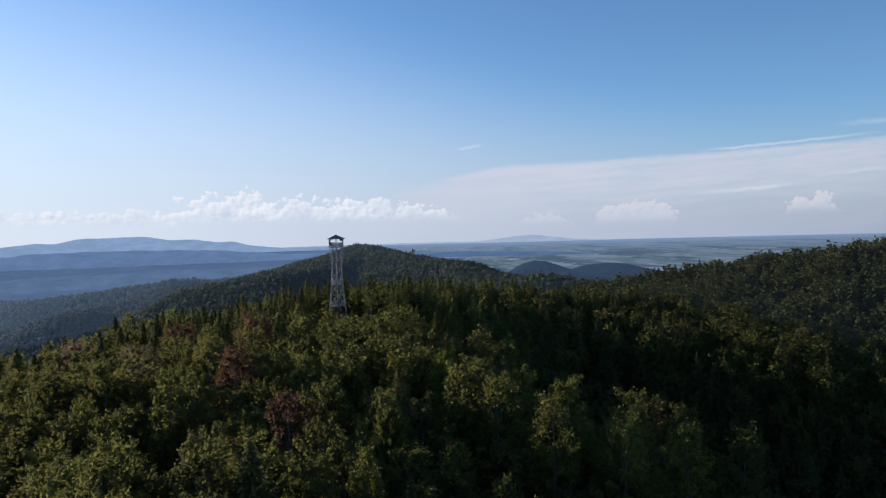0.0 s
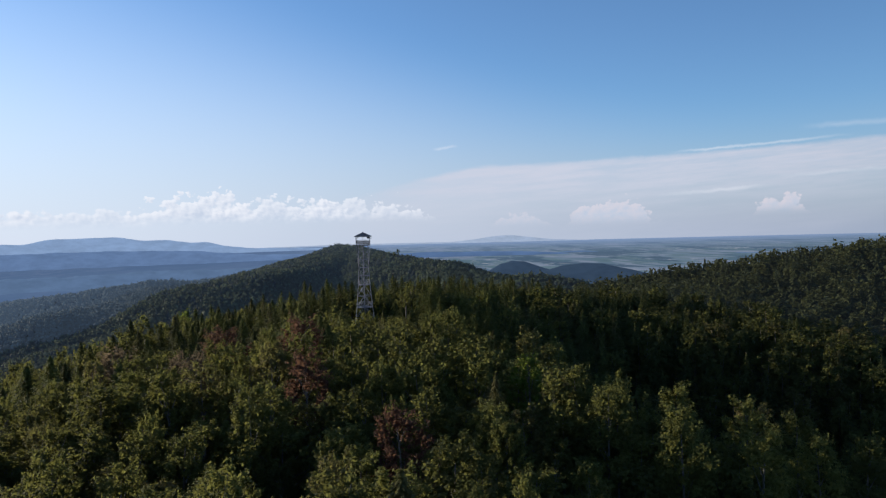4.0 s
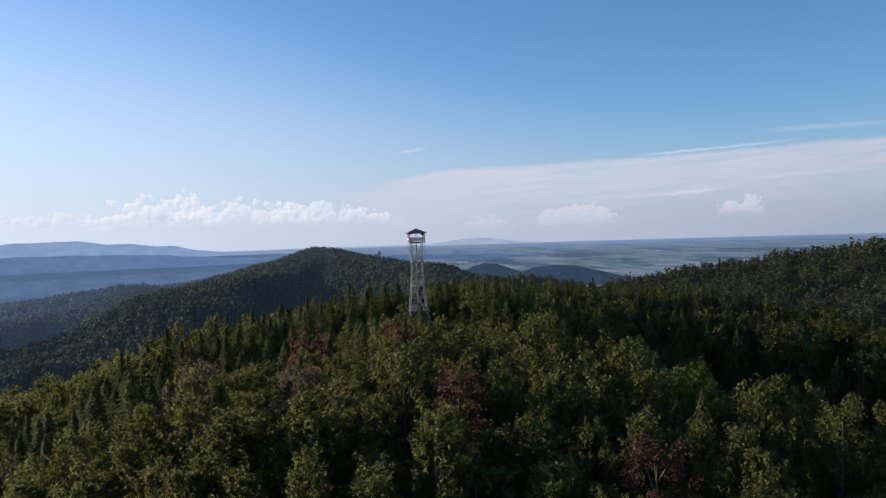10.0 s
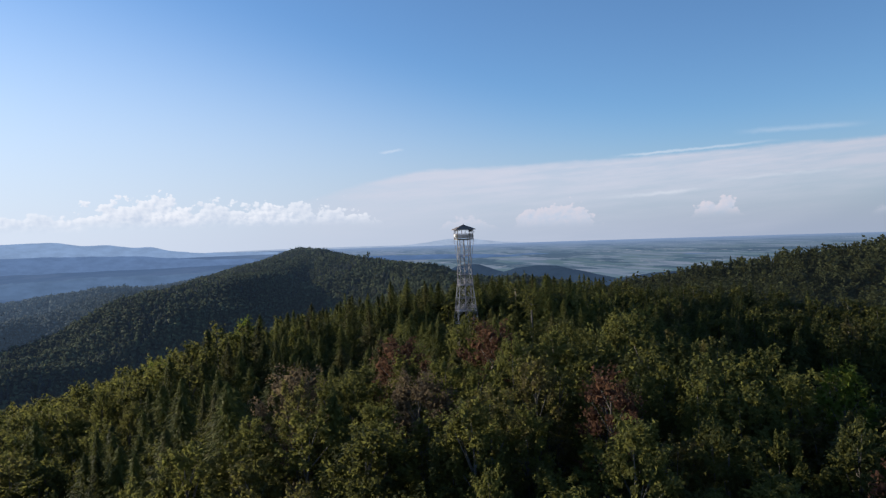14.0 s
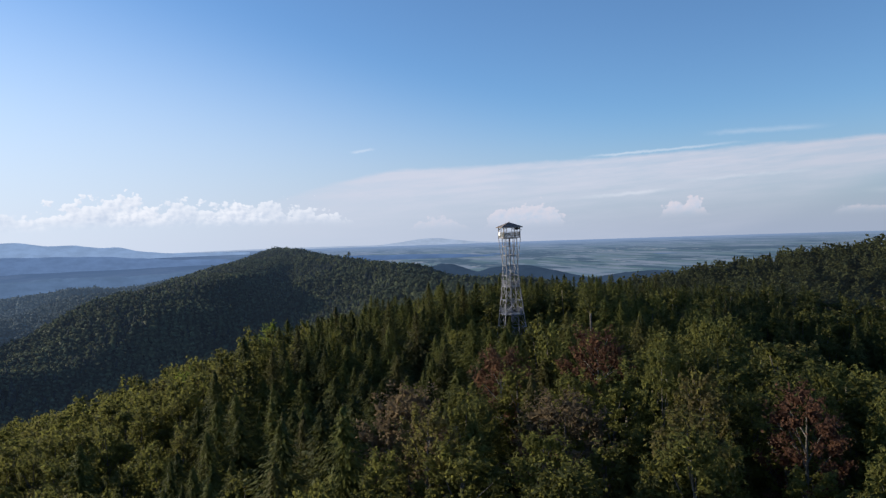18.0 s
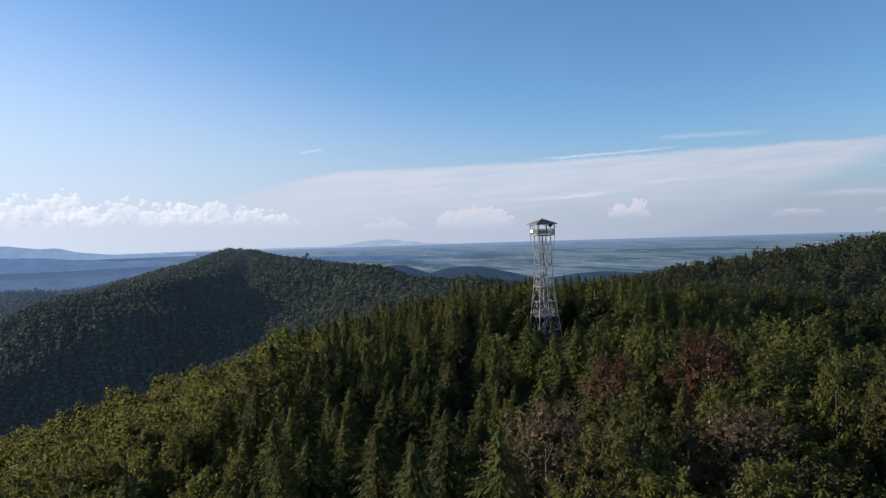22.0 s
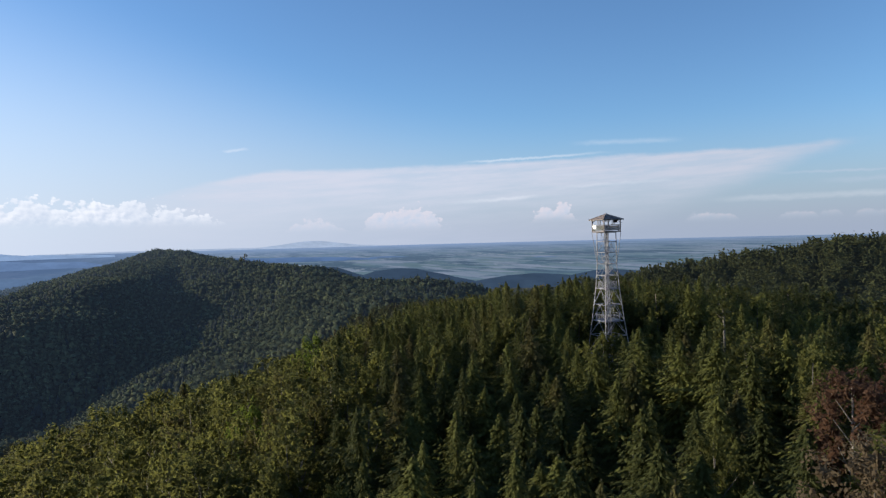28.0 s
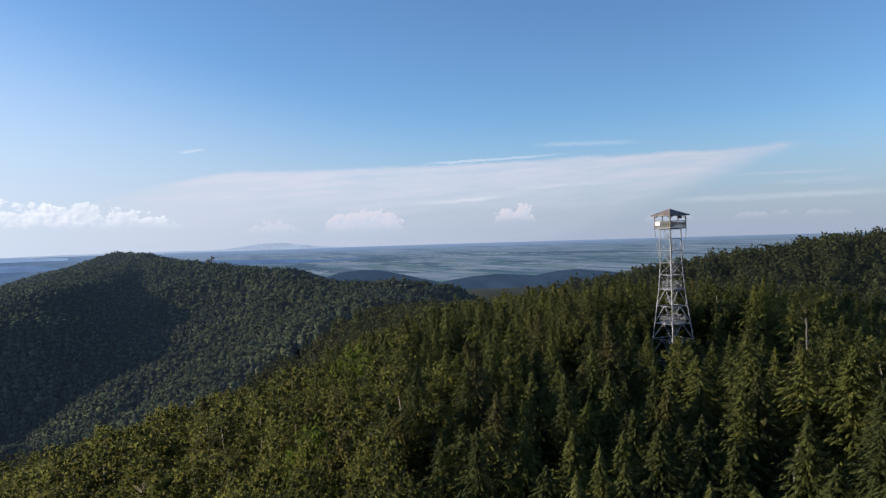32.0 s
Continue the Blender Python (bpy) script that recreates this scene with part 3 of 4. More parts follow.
def broadleaf(seed, clumps, per, size, limbs, slim=1.0, height=17.0, foot=0.30, wide=2.75, slender=0.27, flat=0.7, soft_by=0.0):
    """Crown and trunk of a beech: leafy boughs as rounded tufts over a domed crown, with twigs and leaves filling each."""
    r = np.random.RandomState(seed)
    z0 = foot * height
    lean = r.uniform(-0.6, 0.6, 2)
    h = np.sort((np.arange(clumps) + r.rand(clumps)) / clumps) ** 0.85
    prof = np.sin(np.pi * np.clip(0.16 + 0.78 * h, 0, 1)) ** 0.7
    a = np.arange(clumps) * 2.39996 + r.uniform(-0.6, 0.6, clumps)
    lob = 1 + 0.24 * np.sin(a * 2 + r.rand() * 6) + 0.18 * np.sin(a * 3 + h * 5 + r.rand() * 6)
    rad = wide * slim * prof * lob * (0.62 + 0.38 * np.sqrt(r.rand(clumps)))
    cc = np.stack([rad * np.cos(a) + lean[0] * h, rad * np.sin(a) + lean[1] * h, z0 + (height - z0 - 0.9) * h + r.normal(0, 0.35, clumps)], -1)
    cr = r.uniform(0.34, 0.78, clumps) * (wide / 2.75) * math.sqrt(90.0 / max(clumps, 24))
    # each tuft rises outwards from the stem
    out = unit(np.stack([np.cos(a), np.sin(a), 0.35 + 1.3 * h ** 2 + 0.5 * r.rand(clumps)], -1))
    side = unit(np.cross(out, np.array([0.13, 0.21, 0.97])))
    lift = np.cross(side, out)
    q = unit(r.normal(size=(clumps, per, 3)) + np.array([0.25, 0, 0.35])) * (0.6 + 0.6 * r.rand(clumps, per, 1))
    d = q[..., :1] * out[:, None] * 1.5 + q[..., 1:2] * side[:, None] * 0.85 + q[..., 2:] * lift[:, None] * flat
    p = cc[:, None] + d * cr[:, None, None]
    axis = np.array([lean[0] * 0.5, lean[1] * 0.5, z0 + 0.35 * (height - z0)])
    round_ = unit((p - axis) * np.array([1, 1, 0.75]))
    soft = unit((0.35 + 0.6 * soft_by) * round_ + (1 - soft_by) * unit(d) + np.array([0, 0, 0.15]))
    n = unit(soft + r.normal(0, 0.5, (clumps, per, 3)))
    al = unit(d * np.array([1, 1, 0.5]) + 0.6 * out[:, None] + r.normal(0, 0.45, (clumps, per, 3)))
    L = size * r.uniform(0.6, 1.4, clumps * per)
    V, F = sprays(p.reshape(-1, 3), n.reshape(-1, 3), al.reshape(-1, 3), L, L * r.uniform(slender, slender * 1.6, clumps * per))
    N = np.repeat(unit(0.75 * soft + 0.25 * n).reshape(-1, 3), 4, axis=0)
    # the inside of each tuft: three broad sprays that close it against the light
    turn = unit(np.stack([out, side, lift], 1) + r.normal(0, 0.3, (clumps, 3, 3)))
    along = np.roll(turn, 1, axis=1)
    C = np.repeat(cc[:, None] - 0.12 * cr[:, None, None] * out[:, None], 3, axis=1).reshape(-1, 3)
    wide_by = np.repeat(cr * 0.58, 3)
    V2, F2 = sprays(C, turn.reshape(-1, 3), along.reshape(-1, 3), wide_by * 1.05, wide_by * 0.85)
    N2 = unit(V2 - np.repeat(C, 4, axis=0) + 0.4 * unit(np.repeat(C, 4, axis=0) - axis))
    V, F, N = np.concatenate([V, V2]), np.concatenate([F, F2 + len(V)]), np.concatenate([N, N2])
    mid = np.array([lean[0] * 0.5, lean[1] * 0.5, z0 + 0.5 * (height - z0)])
    segs = [((0, 0, -1.5), (0, 0, z0), 0.24, 0.17), ((0, 0, z0), mid, 0.17, 0.10), (mid, (lean[0], lean[1], height - 1.5), 0.10, 0.03)]
    for i in np.argsort(-cr)[:limbs]:
        t = max(0.0, min(0.85, h[i] - 0.25))
        b = np.array([lean[0] * t, lean[1] * t, z0 + (height - z0) * t - 0.5])
        segs.append((b, cc[i], 0.07, 0.02))
    return (V, F, N), rods(segs, 6 if limbs > 4 else 4)


def conifer(seed, whorls, arms, bits, height=18.0, wide=2.5, foot=0.16):
    """Crown and trunk of a spruce: whorls of drooping boughs."""
    r = np.random.RandomState(seed)
    C, N, A, L, W = [], [], [], [], []
    total = whorls * arms
    for i in range(total):
        t = ((i + r.rand()) / total) ** 0.92
        z = height * (foot + (1 - foot) * t)
        reach = min(0.50 * (height - z) + 0.12, wide) * (1 + 0.16 * math.sin(i * 0.37 + seed))
        a = i * 2.39996 + r.uniform(-0.4, 0.4)
        ln = reach * r.uniform(0.6, 1.18)
        o = np.array([math.cos(a), math.sin(a), 0])
        sag = r.uniform(0.15, 0.6)
        for b in range(bits):
            s = (b + 0.6) / bits
            c = o * ln * s + np.array([0, 0, z - sag * ln * s + 0.3 * ln * s * s + r.normal(0, 0.08)])
            side = r.uniform(-0.7, 0.7)
            C.append(c)
            N.append((o[0] * 0.7 - side * o[1] + r.normal(0, 0.25), o[1] * 0.7 + side * o[0] + r.normal(0, 0.25), 0.9))
            A.append(o + r.normal(0, 0.28, 3) + np.array([0, 0, -0.45]))
            L.append(max(0.22, ln / bits * 0.85) * r.uniform(0.85, 1.3))
            W.append(L[-1] * r.uniform(0.26, 0.46) if bits > 2 else ln * 0.32)
    C, N = np.array(C), unit(np.array(N))
    V, F = sprays(C, N, unit(np.array(A)), np.array(L), np.array(W))
    soft = unit(unit(C * np.array([1, 1, 0])) + np.array([0, 0, 0.55]) + 0.5 * N)
    return (V, F, np.repeat(soft, 4, axis=0)), rods([((0, 0, -1.5), (0, 0, height * 0.5), 0.22, 0.13), ((0, 0, height * 0.5), (0, 0, height + 0.3), 0.13, 0.02)], 5)


def lump(seed, cone):
    """A far tree crown of a few faces."""
    r = np.random.RandomState(seed)
    s, V = 6, [(r.uniform(-0.5, 0.5), r.uniform(-0.5, 0.5), 17.0)]
    for z, w in (((13.4, 1.1), (8.0, 2.1)) if cone else ((15.0, 1.9), (11.6, 3.0), (7.0, 2.7))):
        V += [(w * math.cos(6.283 * i / s + z) * r.uniform(0.75, 1.2), w * math.sin(6.283 * i / s + z) * r.uniform(0.75, 1.2), z + r.uniform(-0.8, 0.8)) for i in range(s)]
    F = [(0, 1 + i, 2 + i, 1 + (i + 2) % s) for i in range(0, s, 2)]
    for n in range(1 if cone else 2):
        o, q = 1 + n * s, 1 + (n + 1) * s
        F += [(o + i, q + i, q + (i + 1) % s, o + (i + 1) % s) for i in range(s)]
    return np.array(V), np.array(F)


def tuft(seed):
    """A far broadleaf crown: a rounded core with leafy sprays over it."""
    V, F, N = rounded(lump(seed, False), 8.0)
    (W, G, M), _ = broadleaf(60 + seed, 8, 2, 0.8, 0, height=17.3, foot=0.42, wide=3.3, slender=0.6, soft_by=0.7)
    N = np.concatenate([N, M])
    return np.concatenate([V * np.array([0.95, 0.95, 0.97]), W]), np.concatenate([F, G + len(V)]), unit(0.8 * N + np.array([0, 0, 0.2]))


def conifer_share(x, y):
    """How far the wood is spruce at a place."""
    stand = 1.5 * np.exp(-((x + 54) / 23) ** 2 - ((y - 138) / 34) ** 2) + 1.0 * np.exp(-((x + 67) / 11) ** 2 - ((y - 103) / 12) ** 2)
    stand = stand + 1.3 * np.exp(-((x + 8) / 62) ** 2 - ((y - 205) / 24) ** 2)
    stand = stand + 1.0 * np.exp(-((x - 4) / 26) ** 2 - ((y - 163) / 20) ** 2)
    hill = 0.28 * np.clip((x - 60) / 60, 0, 1) * np.clip((y - 180) / 60, 0, 1)
    front = -0.9 * np.exp(-((x + 12) / 40) ** 2 - ((y - 85) / 30) ** 2)
    edge = -1.2 * np.clip((-79 - 0.15 * (y - 140) - x) / 6, 0, 1)
    return np.clip(0.14 + stand + hill + front + edge + 0.2 * swell(x, y, 70, 11), 0.02, 0.95)


def in_view(x, y):
    """The stretch of country that the flight looks over, with a margin."""
    left = np.minimum(-112 - 0.20 * (y - 84), 14 - 0.76 * y)
    right = np.maximum(20 + 0.66 * y, -90 + 1.42 * (y - 84)) + 14
    return (x > left - 16) & (x < right) & (y > 28)


def flight_distance(x, y):
    """Distance from the flight's straight line over the plan."""
    ax, ay, bx, by = 0.0, 0.0, -98.0, 83.0
    s = np.clip(((x - ax) * (bx - ax) + (y - ay) * (by - ay)) / ((bx - ax) ** 2 + (by - ay) ** 2), 0, 1)
    return np.hypot(x - ax - s * (bx - ax), y - ay - s * (by - ay))


SINGLE = ((-43.3, 110.9, 3.4), (-31.9, 113.4, 3.2), (-53.9, 100.4, 4.8), (-41.7, 93.7, 4.2), (-26.3, 86.6, 3.2), (-14.4, 66.5, 2.8), (-17.3, 155.9, 5.2), (-74.2, 183.6, 3.2), (-85.6, 159.5, 3.2), (0.6, 95.0, 2.6), (-56.2, 124.8, 3.4), (-58.3, 122.8, 2.6))


def scatter(x0, x1, y0, y1, step, seed):
    r = np.random.RandomState(seed)
    gx, gy = np.meshgrid(np.arange(x0, x1, step), np.arange(y0, y1, step))
    gx = gx + (np.arange(gx.shape[0]) % 2)[:, None] * step * 0.5
    x, y = gx.ravel() + r.uniform(-0.46, 0.46, gx.size) * step, gy.ravel() + r.uniform(-0.46, 0.46, gx.size) * step
    keep = in_view(x, y) & (np.hypot(x - TOWER[0], y - TOWER[1]) > 5.2)
    for sx, sy, clear in SINGLE:
        keep &= np.hypot(x - sx, y - sy) > clear
    return x[keep], y[keep], r


def rounded(geo, z0):
    """Adds normals that point out from the height z0 on the axis, or straight out from the axis."""
    V, F = geo
    out = V - np.array([0, 0, z0]) if z0 is not None else V * np.array([1, 1, 0.0])
    return V, F, unit(out * np.array([1, 1, 0.8]))


class Mass:
    """Trees joined into one mesh."""

    def __init__(self):
        self.v, self.f, self.m, self.t, self.s, self.k, self.n = [], [], [], [], [], [], 0

    def add(self, V, F, N, mat, x, y, z, turn, sc, tint, smooth=False):
        """Copies of one shape at many places at once."""
        c, s = np.cos(turn)[:, None] * sc[:, :1], np.sin(turn)[:, None] * sc[:, :1]
        P = np.stack([V[:, 0] * c - V[:, 1] * s + x[:, None], V[:, 0] * s + V[:, 1] * c + y[:, None], V[:, 2] * sc[:, 1:2] + z[:, None]], -1)
        k, n = len(x), len(V)
        ct, st = np.cos(turn)[:, None], np.sin(turn)[:, None]
        self.k.append(np.stack([N[:, 0] * ct - N[:, 1] * st, N[:, 0] * st + N[:, 1] * ct, np.broadcast_to(N[:, 2], (k, n))], -1).reshape(-1, 3))
        self.v.append(P.reshape(-1, 3))
        self.f.append((F[None] + (np.arange(k) * n)[:, None, None]).reshape(-1, 4) + self.n)
        self.m.append(np.full(k * len(F), mat))
        self.t.append(np.repeat(tint, n))
        self.s.append(np.full(k * len(F), smooth))
        self.n += k * n

    def link(self, name, mats, label, category):
        me = mesh_arrays(name, np.concatenate(self.v), np.concatenate(self.f), np.concatenate(self.m), np.concatenate(self.t), normals=np.concatenate(self.k))
        me.polygons.foreach_set("use_smooth", np.concatenate(self.s))
        ob = link(name, me, mats)
        me.validate()
        return tagged(ob, label, category, kind="stuff")


FIT_BEECH = [broadleaf(s, 120, 36, 0.15, 14, slim=0.85 + 0.07 * (s % 5), height=16.5 + 0.4 * (s % 4), slender=0.42) for s in range(6)]
NEAR_BEECH = [broadleaf(10 + s, 84, 15, 0.22, 8, slim=0.85 + 0.07 * (s % 5), height=16.5 + 0.4 * (s % 4), slender=0.44, soft_by=0.1) for s in range(6)]
MID_BEECH = [broadleaf(20 + s, 54, 6, 0.34, 2, slim=0.9 + 0.06 * (s % 4), slender=0.46, soft_by=0.3) for s in range(5)]
FAR_BEECH = [broadleaf(30 + s, 30, 4, 0.54, 0, slim=0.95 + 0.06 * (s % 4), slender=0.5, soft_by=0.55) for s in range(5)]
LOW_BEECH = [broadleaf(40 + s, 24, 3, 0.70, 0, slim=1.0 + 0.06 * (s % 4), slender=0.55, soft_by=0.8) for s in range(6)]
FIT_SPRUCE = [conifer(s, 29, 17, 8, height=17.0 + 0.5 * (s % 4), wide=2.5 + 0.15 * (s % 3), foot=0.28) for s in range(5)]
NEAR_SPRUCE = [conifer(10 + s, 26, 15, 6, height=17.0 + 0.5 * (s % 4), wide=2.5 + 0.15 * (s % 3), foot=0.28) for s in range(5)]
MID_SPRUCE = [conifer(20 + s, 19, 12, 4, wide=2.7, foot=0.28) for s in range(4)]
FAR_SPRUCE = [conifer(30 + s, 14, 7, 2, wide=2.7, foot=0.28) for s in range(4)]
LOW_SPRUCE = [(tiers(40 + s), None) for s in range(5)]


def grove_spread():
    """Places, kinds and sizes of all trees nearer than the far hills."""
    x, y, r = scatter(-330, 420, 24, 500, 4.5, 7)
    d = flight_distance(x, y)
    far = d > 190
    keep = np.where(far, r.rand(len(x)) < 0.62, r.rand(len(x)) < 0.90 + 0.16 * swell(x, y, 17, 43))
    x, y, d = x[keep], y[keep], d[keep]
    spruce = r.rand(len(x)) < conifer_share(x, y)
    tall = r.normal(0, 1.0, len(x))
    sc = np.stack([r.uniform(0.72, 1.28, len(x)), 0.985 + np.where(spruce, 0.05, 0.085) * np.clip(tall, -2, 2) + np.where(spruce, -0.04, -0.03)], -1)
    sc[:, 0] *= np.where(spruce, 0.95, 1.0) * np.where(d > 190, 1.12, 1.0)
    z = tops(x, y) - TREE - 0.6
    sc[:, 1] *= np.where(d > 190, 0.94, 1.0)
    # low growth round the tower's foot
    near = np.hypot(x - TOWER[0], y - TOWER[1] + 6) < 13
    sc[near, 1] *= 0.8
    sc[(y > 185) & (y < 260) & (x < 45), 1] *= 0.95
    # woods under and behind the flight line are kept plain
    d = np.where(0.646 * x + 0.763 * y > 12, d, 400.0)
    # darker tints behind the tower; shade of hollow and hill painted in beside it
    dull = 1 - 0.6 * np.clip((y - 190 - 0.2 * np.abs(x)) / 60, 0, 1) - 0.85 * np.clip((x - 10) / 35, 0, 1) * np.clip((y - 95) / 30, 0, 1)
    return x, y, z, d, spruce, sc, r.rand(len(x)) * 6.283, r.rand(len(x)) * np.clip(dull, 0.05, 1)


def tree_thing(name, models, seed, crown_mat, bark):
    crown, trunk = models
    top = new(name)
    link("crown", mesh_arrays("crown", crown[0], crown[1], normals=crown[2]), [crown_mat], top)
    link("trunk", mesh_arrays("trunk", *trunk, smooth=True), [bark], top)
    return top


def placed(x, y, z, turn, sc):
    return Matrix.Translation((x, y, z)) @ Matrix.Rotation(turn, 4, "Z") @ Matrix.Diagonal((sc[0], sc[0], sc[1], 1))


def copy_tree(ob, m):
    """A copy with its own size."""
    c = copy_thing(ob, m)
    c.matrix_basis = m
    return c


def plant():
    x, y, z, d, spruce, sc, turn, tint = grove_spread()
    order = np.argsort(d)
    mass_b, mass_s = Mass(), Mass()
    for conif, sets, mass, mat, bark, name, label, group in (
            (False, (FIT_BEECH, NEAR_BEECH, MID_BEECH, FAR_BEECH, LOW_BEECH), mass_b, MAT_BEECH, MAT_BARK, "beech_tree", "leafy green beech with a domed crown in the wood", "beeches of the ridge wood"),
            (True, (FIT_SPRUCE, NEAR_SPRUCE, MID_SPRUCE, FAR_SPRUCE, LOW_SPRUCE), mass_s, MAT_SPRUCE, MAT_SPRUCE_BARK, "spruce_tree", "dark green pointed spruce in the wood", "spruces of the ridge wood")):
        level = np.digitize(d, (80.0, 125.0, 215.0, 340.0) if conif else (58.0, 112.0, 215.0, 340.0))
        ids = [i for i in order if spruce[i] == conif]
        models = {}
        for i in ids[:300]:
            kinds = sets[level[i]]
            key = (level[i], i % len(kinds))
            m = placed(x[i], y[i], z[i], turn[i], sc[i])
            if key not in models:
                ob = tree_thing(name, kinds[key[1]], i, mat, bark)
                ob.matrix_basis = m
                models[key] = tagged(ob, label, "tree", group)
            else:
                copy_tree(models[key], m)
        rest = np.array(ids[300:])
        for n, kinds in enumerate(sets):
            for v, (crown, trunk) in enumerate(kinds):
                q = rest[(level[rest] == n) & (rest % len(kinds) == v)]
                if len(q):
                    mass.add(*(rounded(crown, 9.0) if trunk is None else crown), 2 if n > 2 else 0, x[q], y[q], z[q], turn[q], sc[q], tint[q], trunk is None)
                    if trunk is not None and n < 3:
                        mass.add(*rounded(trunk, None), 1, x[q], y[q], z[q], turn[q], sc[q], tint[q], True)
    # the same wood goes on under and behind the flight
    r = np.random.RandomState(19)
    gx, gy = np.meshgrid(np.arange(-190.0, 110.0, 5.6), np.arange(-80.0, 82.0, 5.6))
    gx, gy = gx.ravel() + r.uniform(-2.4, 2.4, gx.size), gy.ravel() + r.uniform(-2.4, 2.4, gx.size)
    keep = ~in_view(gx, gy)
    gx, gy = gx[keep], gy[keep]
    for v, (crown, trunk) in enumerate(LOW_BEECH):
        q = np.arange(len(gx)) % len(LOW_BEECH) == v
        n = int(q.sum())
        mass_b.add(*crown, 2, gx[q], gy[q], tops(gx[q], gy[q]) - TREE - 1.5, r.rand(n) * 6.283, np.stack([r.uniform(0.9, 1.4, n), r.uniform(0.85, 1.05, n)], -1), r.rand(n), True)
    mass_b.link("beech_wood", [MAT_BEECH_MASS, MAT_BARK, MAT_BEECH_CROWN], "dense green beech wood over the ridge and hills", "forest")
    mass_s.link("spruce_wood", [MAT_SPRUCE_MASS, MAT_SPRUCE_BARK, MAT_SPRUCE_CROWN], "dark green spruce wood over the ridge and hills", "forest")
    # woods of the far hills
    x, y, r = scatter(-1700, 900, 400, 1950, 5.2, 17)
    rim = np.hypot(x + 45, y - 40)
    keep = ((y > 500) | (x < -330) | (x > 420)) & (rim < 1900) & (r.rand(len(x)) < np.clip(1.5 - rim / 1900, 0.42, 1))
    keep &= (tops(x, y) > -128) | (swell(x, y, 300, 23) > 0.1)
    x, y, rim = x[keep], y[keep], rim[keep]
    z = tops(x, y) - TREE
    conif = r.rand(len(x)) < np.clip(0.14 + 0.4 * swell(x, y, 160, 9), 0.03, 0.8)
    grow = 1.0 + rim / 4200
    sc = np.stack([grow * r.uniform(0.8, 1.45, len(x)), r.uniform(0.84, 1.14, len(x))], -1)
    t, tint = r.rand(len(x)) * 6.283, np.clip(r.rand(len(x)) * 0.8 + 0.25 * swell(x, y, 120, 31), 0, 1)
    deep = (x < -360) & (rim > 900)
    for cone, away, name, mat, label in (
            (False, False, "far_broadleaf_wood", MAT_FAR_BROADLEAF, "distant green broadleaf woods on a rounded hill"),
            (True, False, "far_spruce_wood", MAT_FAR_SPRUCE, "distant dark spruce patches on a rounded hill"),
            (False, True, "valley_broadleaf_wood", MAT_HAZY_BROADLEAF, "green broadleaf woods beyond the valley, tinted blue for haze"),
            (True, True, "valley_spruce_wood", MAT_HAZY_SPRUCE, "dark spruce woods beyond the valley, tinted blue for haze")):
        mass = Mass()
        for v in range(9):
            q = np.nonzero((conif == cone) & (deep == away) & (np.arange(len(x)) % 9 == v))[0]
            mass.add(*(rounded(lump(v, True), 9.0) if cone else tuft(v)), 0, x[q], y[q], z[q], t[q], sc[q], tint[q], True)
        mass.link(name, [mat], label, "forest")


plant()


# ---- distant country ----
MID = (-48.0, 40.0)                    # middle of the flight over the plan


def plain_height(r, a):
    """The wide plain, drawn together so that it meets the horizon; a in degrees."""
    t = np.clip((r - 3300) / 1550, 0, 1)
    h = -205 + 188 * t ** 1.05
    return h


def build_plain():
    rr = np.concatenate([np.linspace(2600, 3700, 45), np.linspace(3725, 4860, 60)])
    aa = np.linspace(-60, 85, 330)
    a, r = np.meshgrid(aa, rr)
    rad = np.radians(a)
    x, y, z = MID[0] + r * np.sin(rad), MID[1] + r * np.cos(rad), plain_height(r, a)
    n, w = a.shape
    i = np.arange(n * w).reshape(n, w)
    f = np.stack([i[:-1, :-1], i[1:, :-1], i[1:, 1:], i[:-1, 1:]], -1)[:, :, ::-1].reshape(-1, 4)
    me = mesh_arrays("backdrop_plain", np.stack([x, y, z], -1).reshape(-1, 3), f, smooth=True)
    # country coordinates in kilometres, as the plain would run on to the horizon
    dep = np.clip((26 + 205 - 188 * np.clip((r - 3300) / 1550, 0, 1) ** 1.05) / r, 0.0088, 1)
    true = np.where(r < 3300, r / 1000, 0.235 / dep)
    uv = np.stack([true * np.sin(rad), true * np.cos(rad)], -1).reshape(-1, 2)
    layer = me.uv_layers.new(name="country")
    layer.data.foreach_set("uv", uv[f.ravel()].astype(np.float32).ravel())
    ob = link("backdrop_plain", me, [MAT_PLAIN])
    tagged(ob, "hazy patchwork of fields and woods on a wide plain", "landscape", kind="structure")


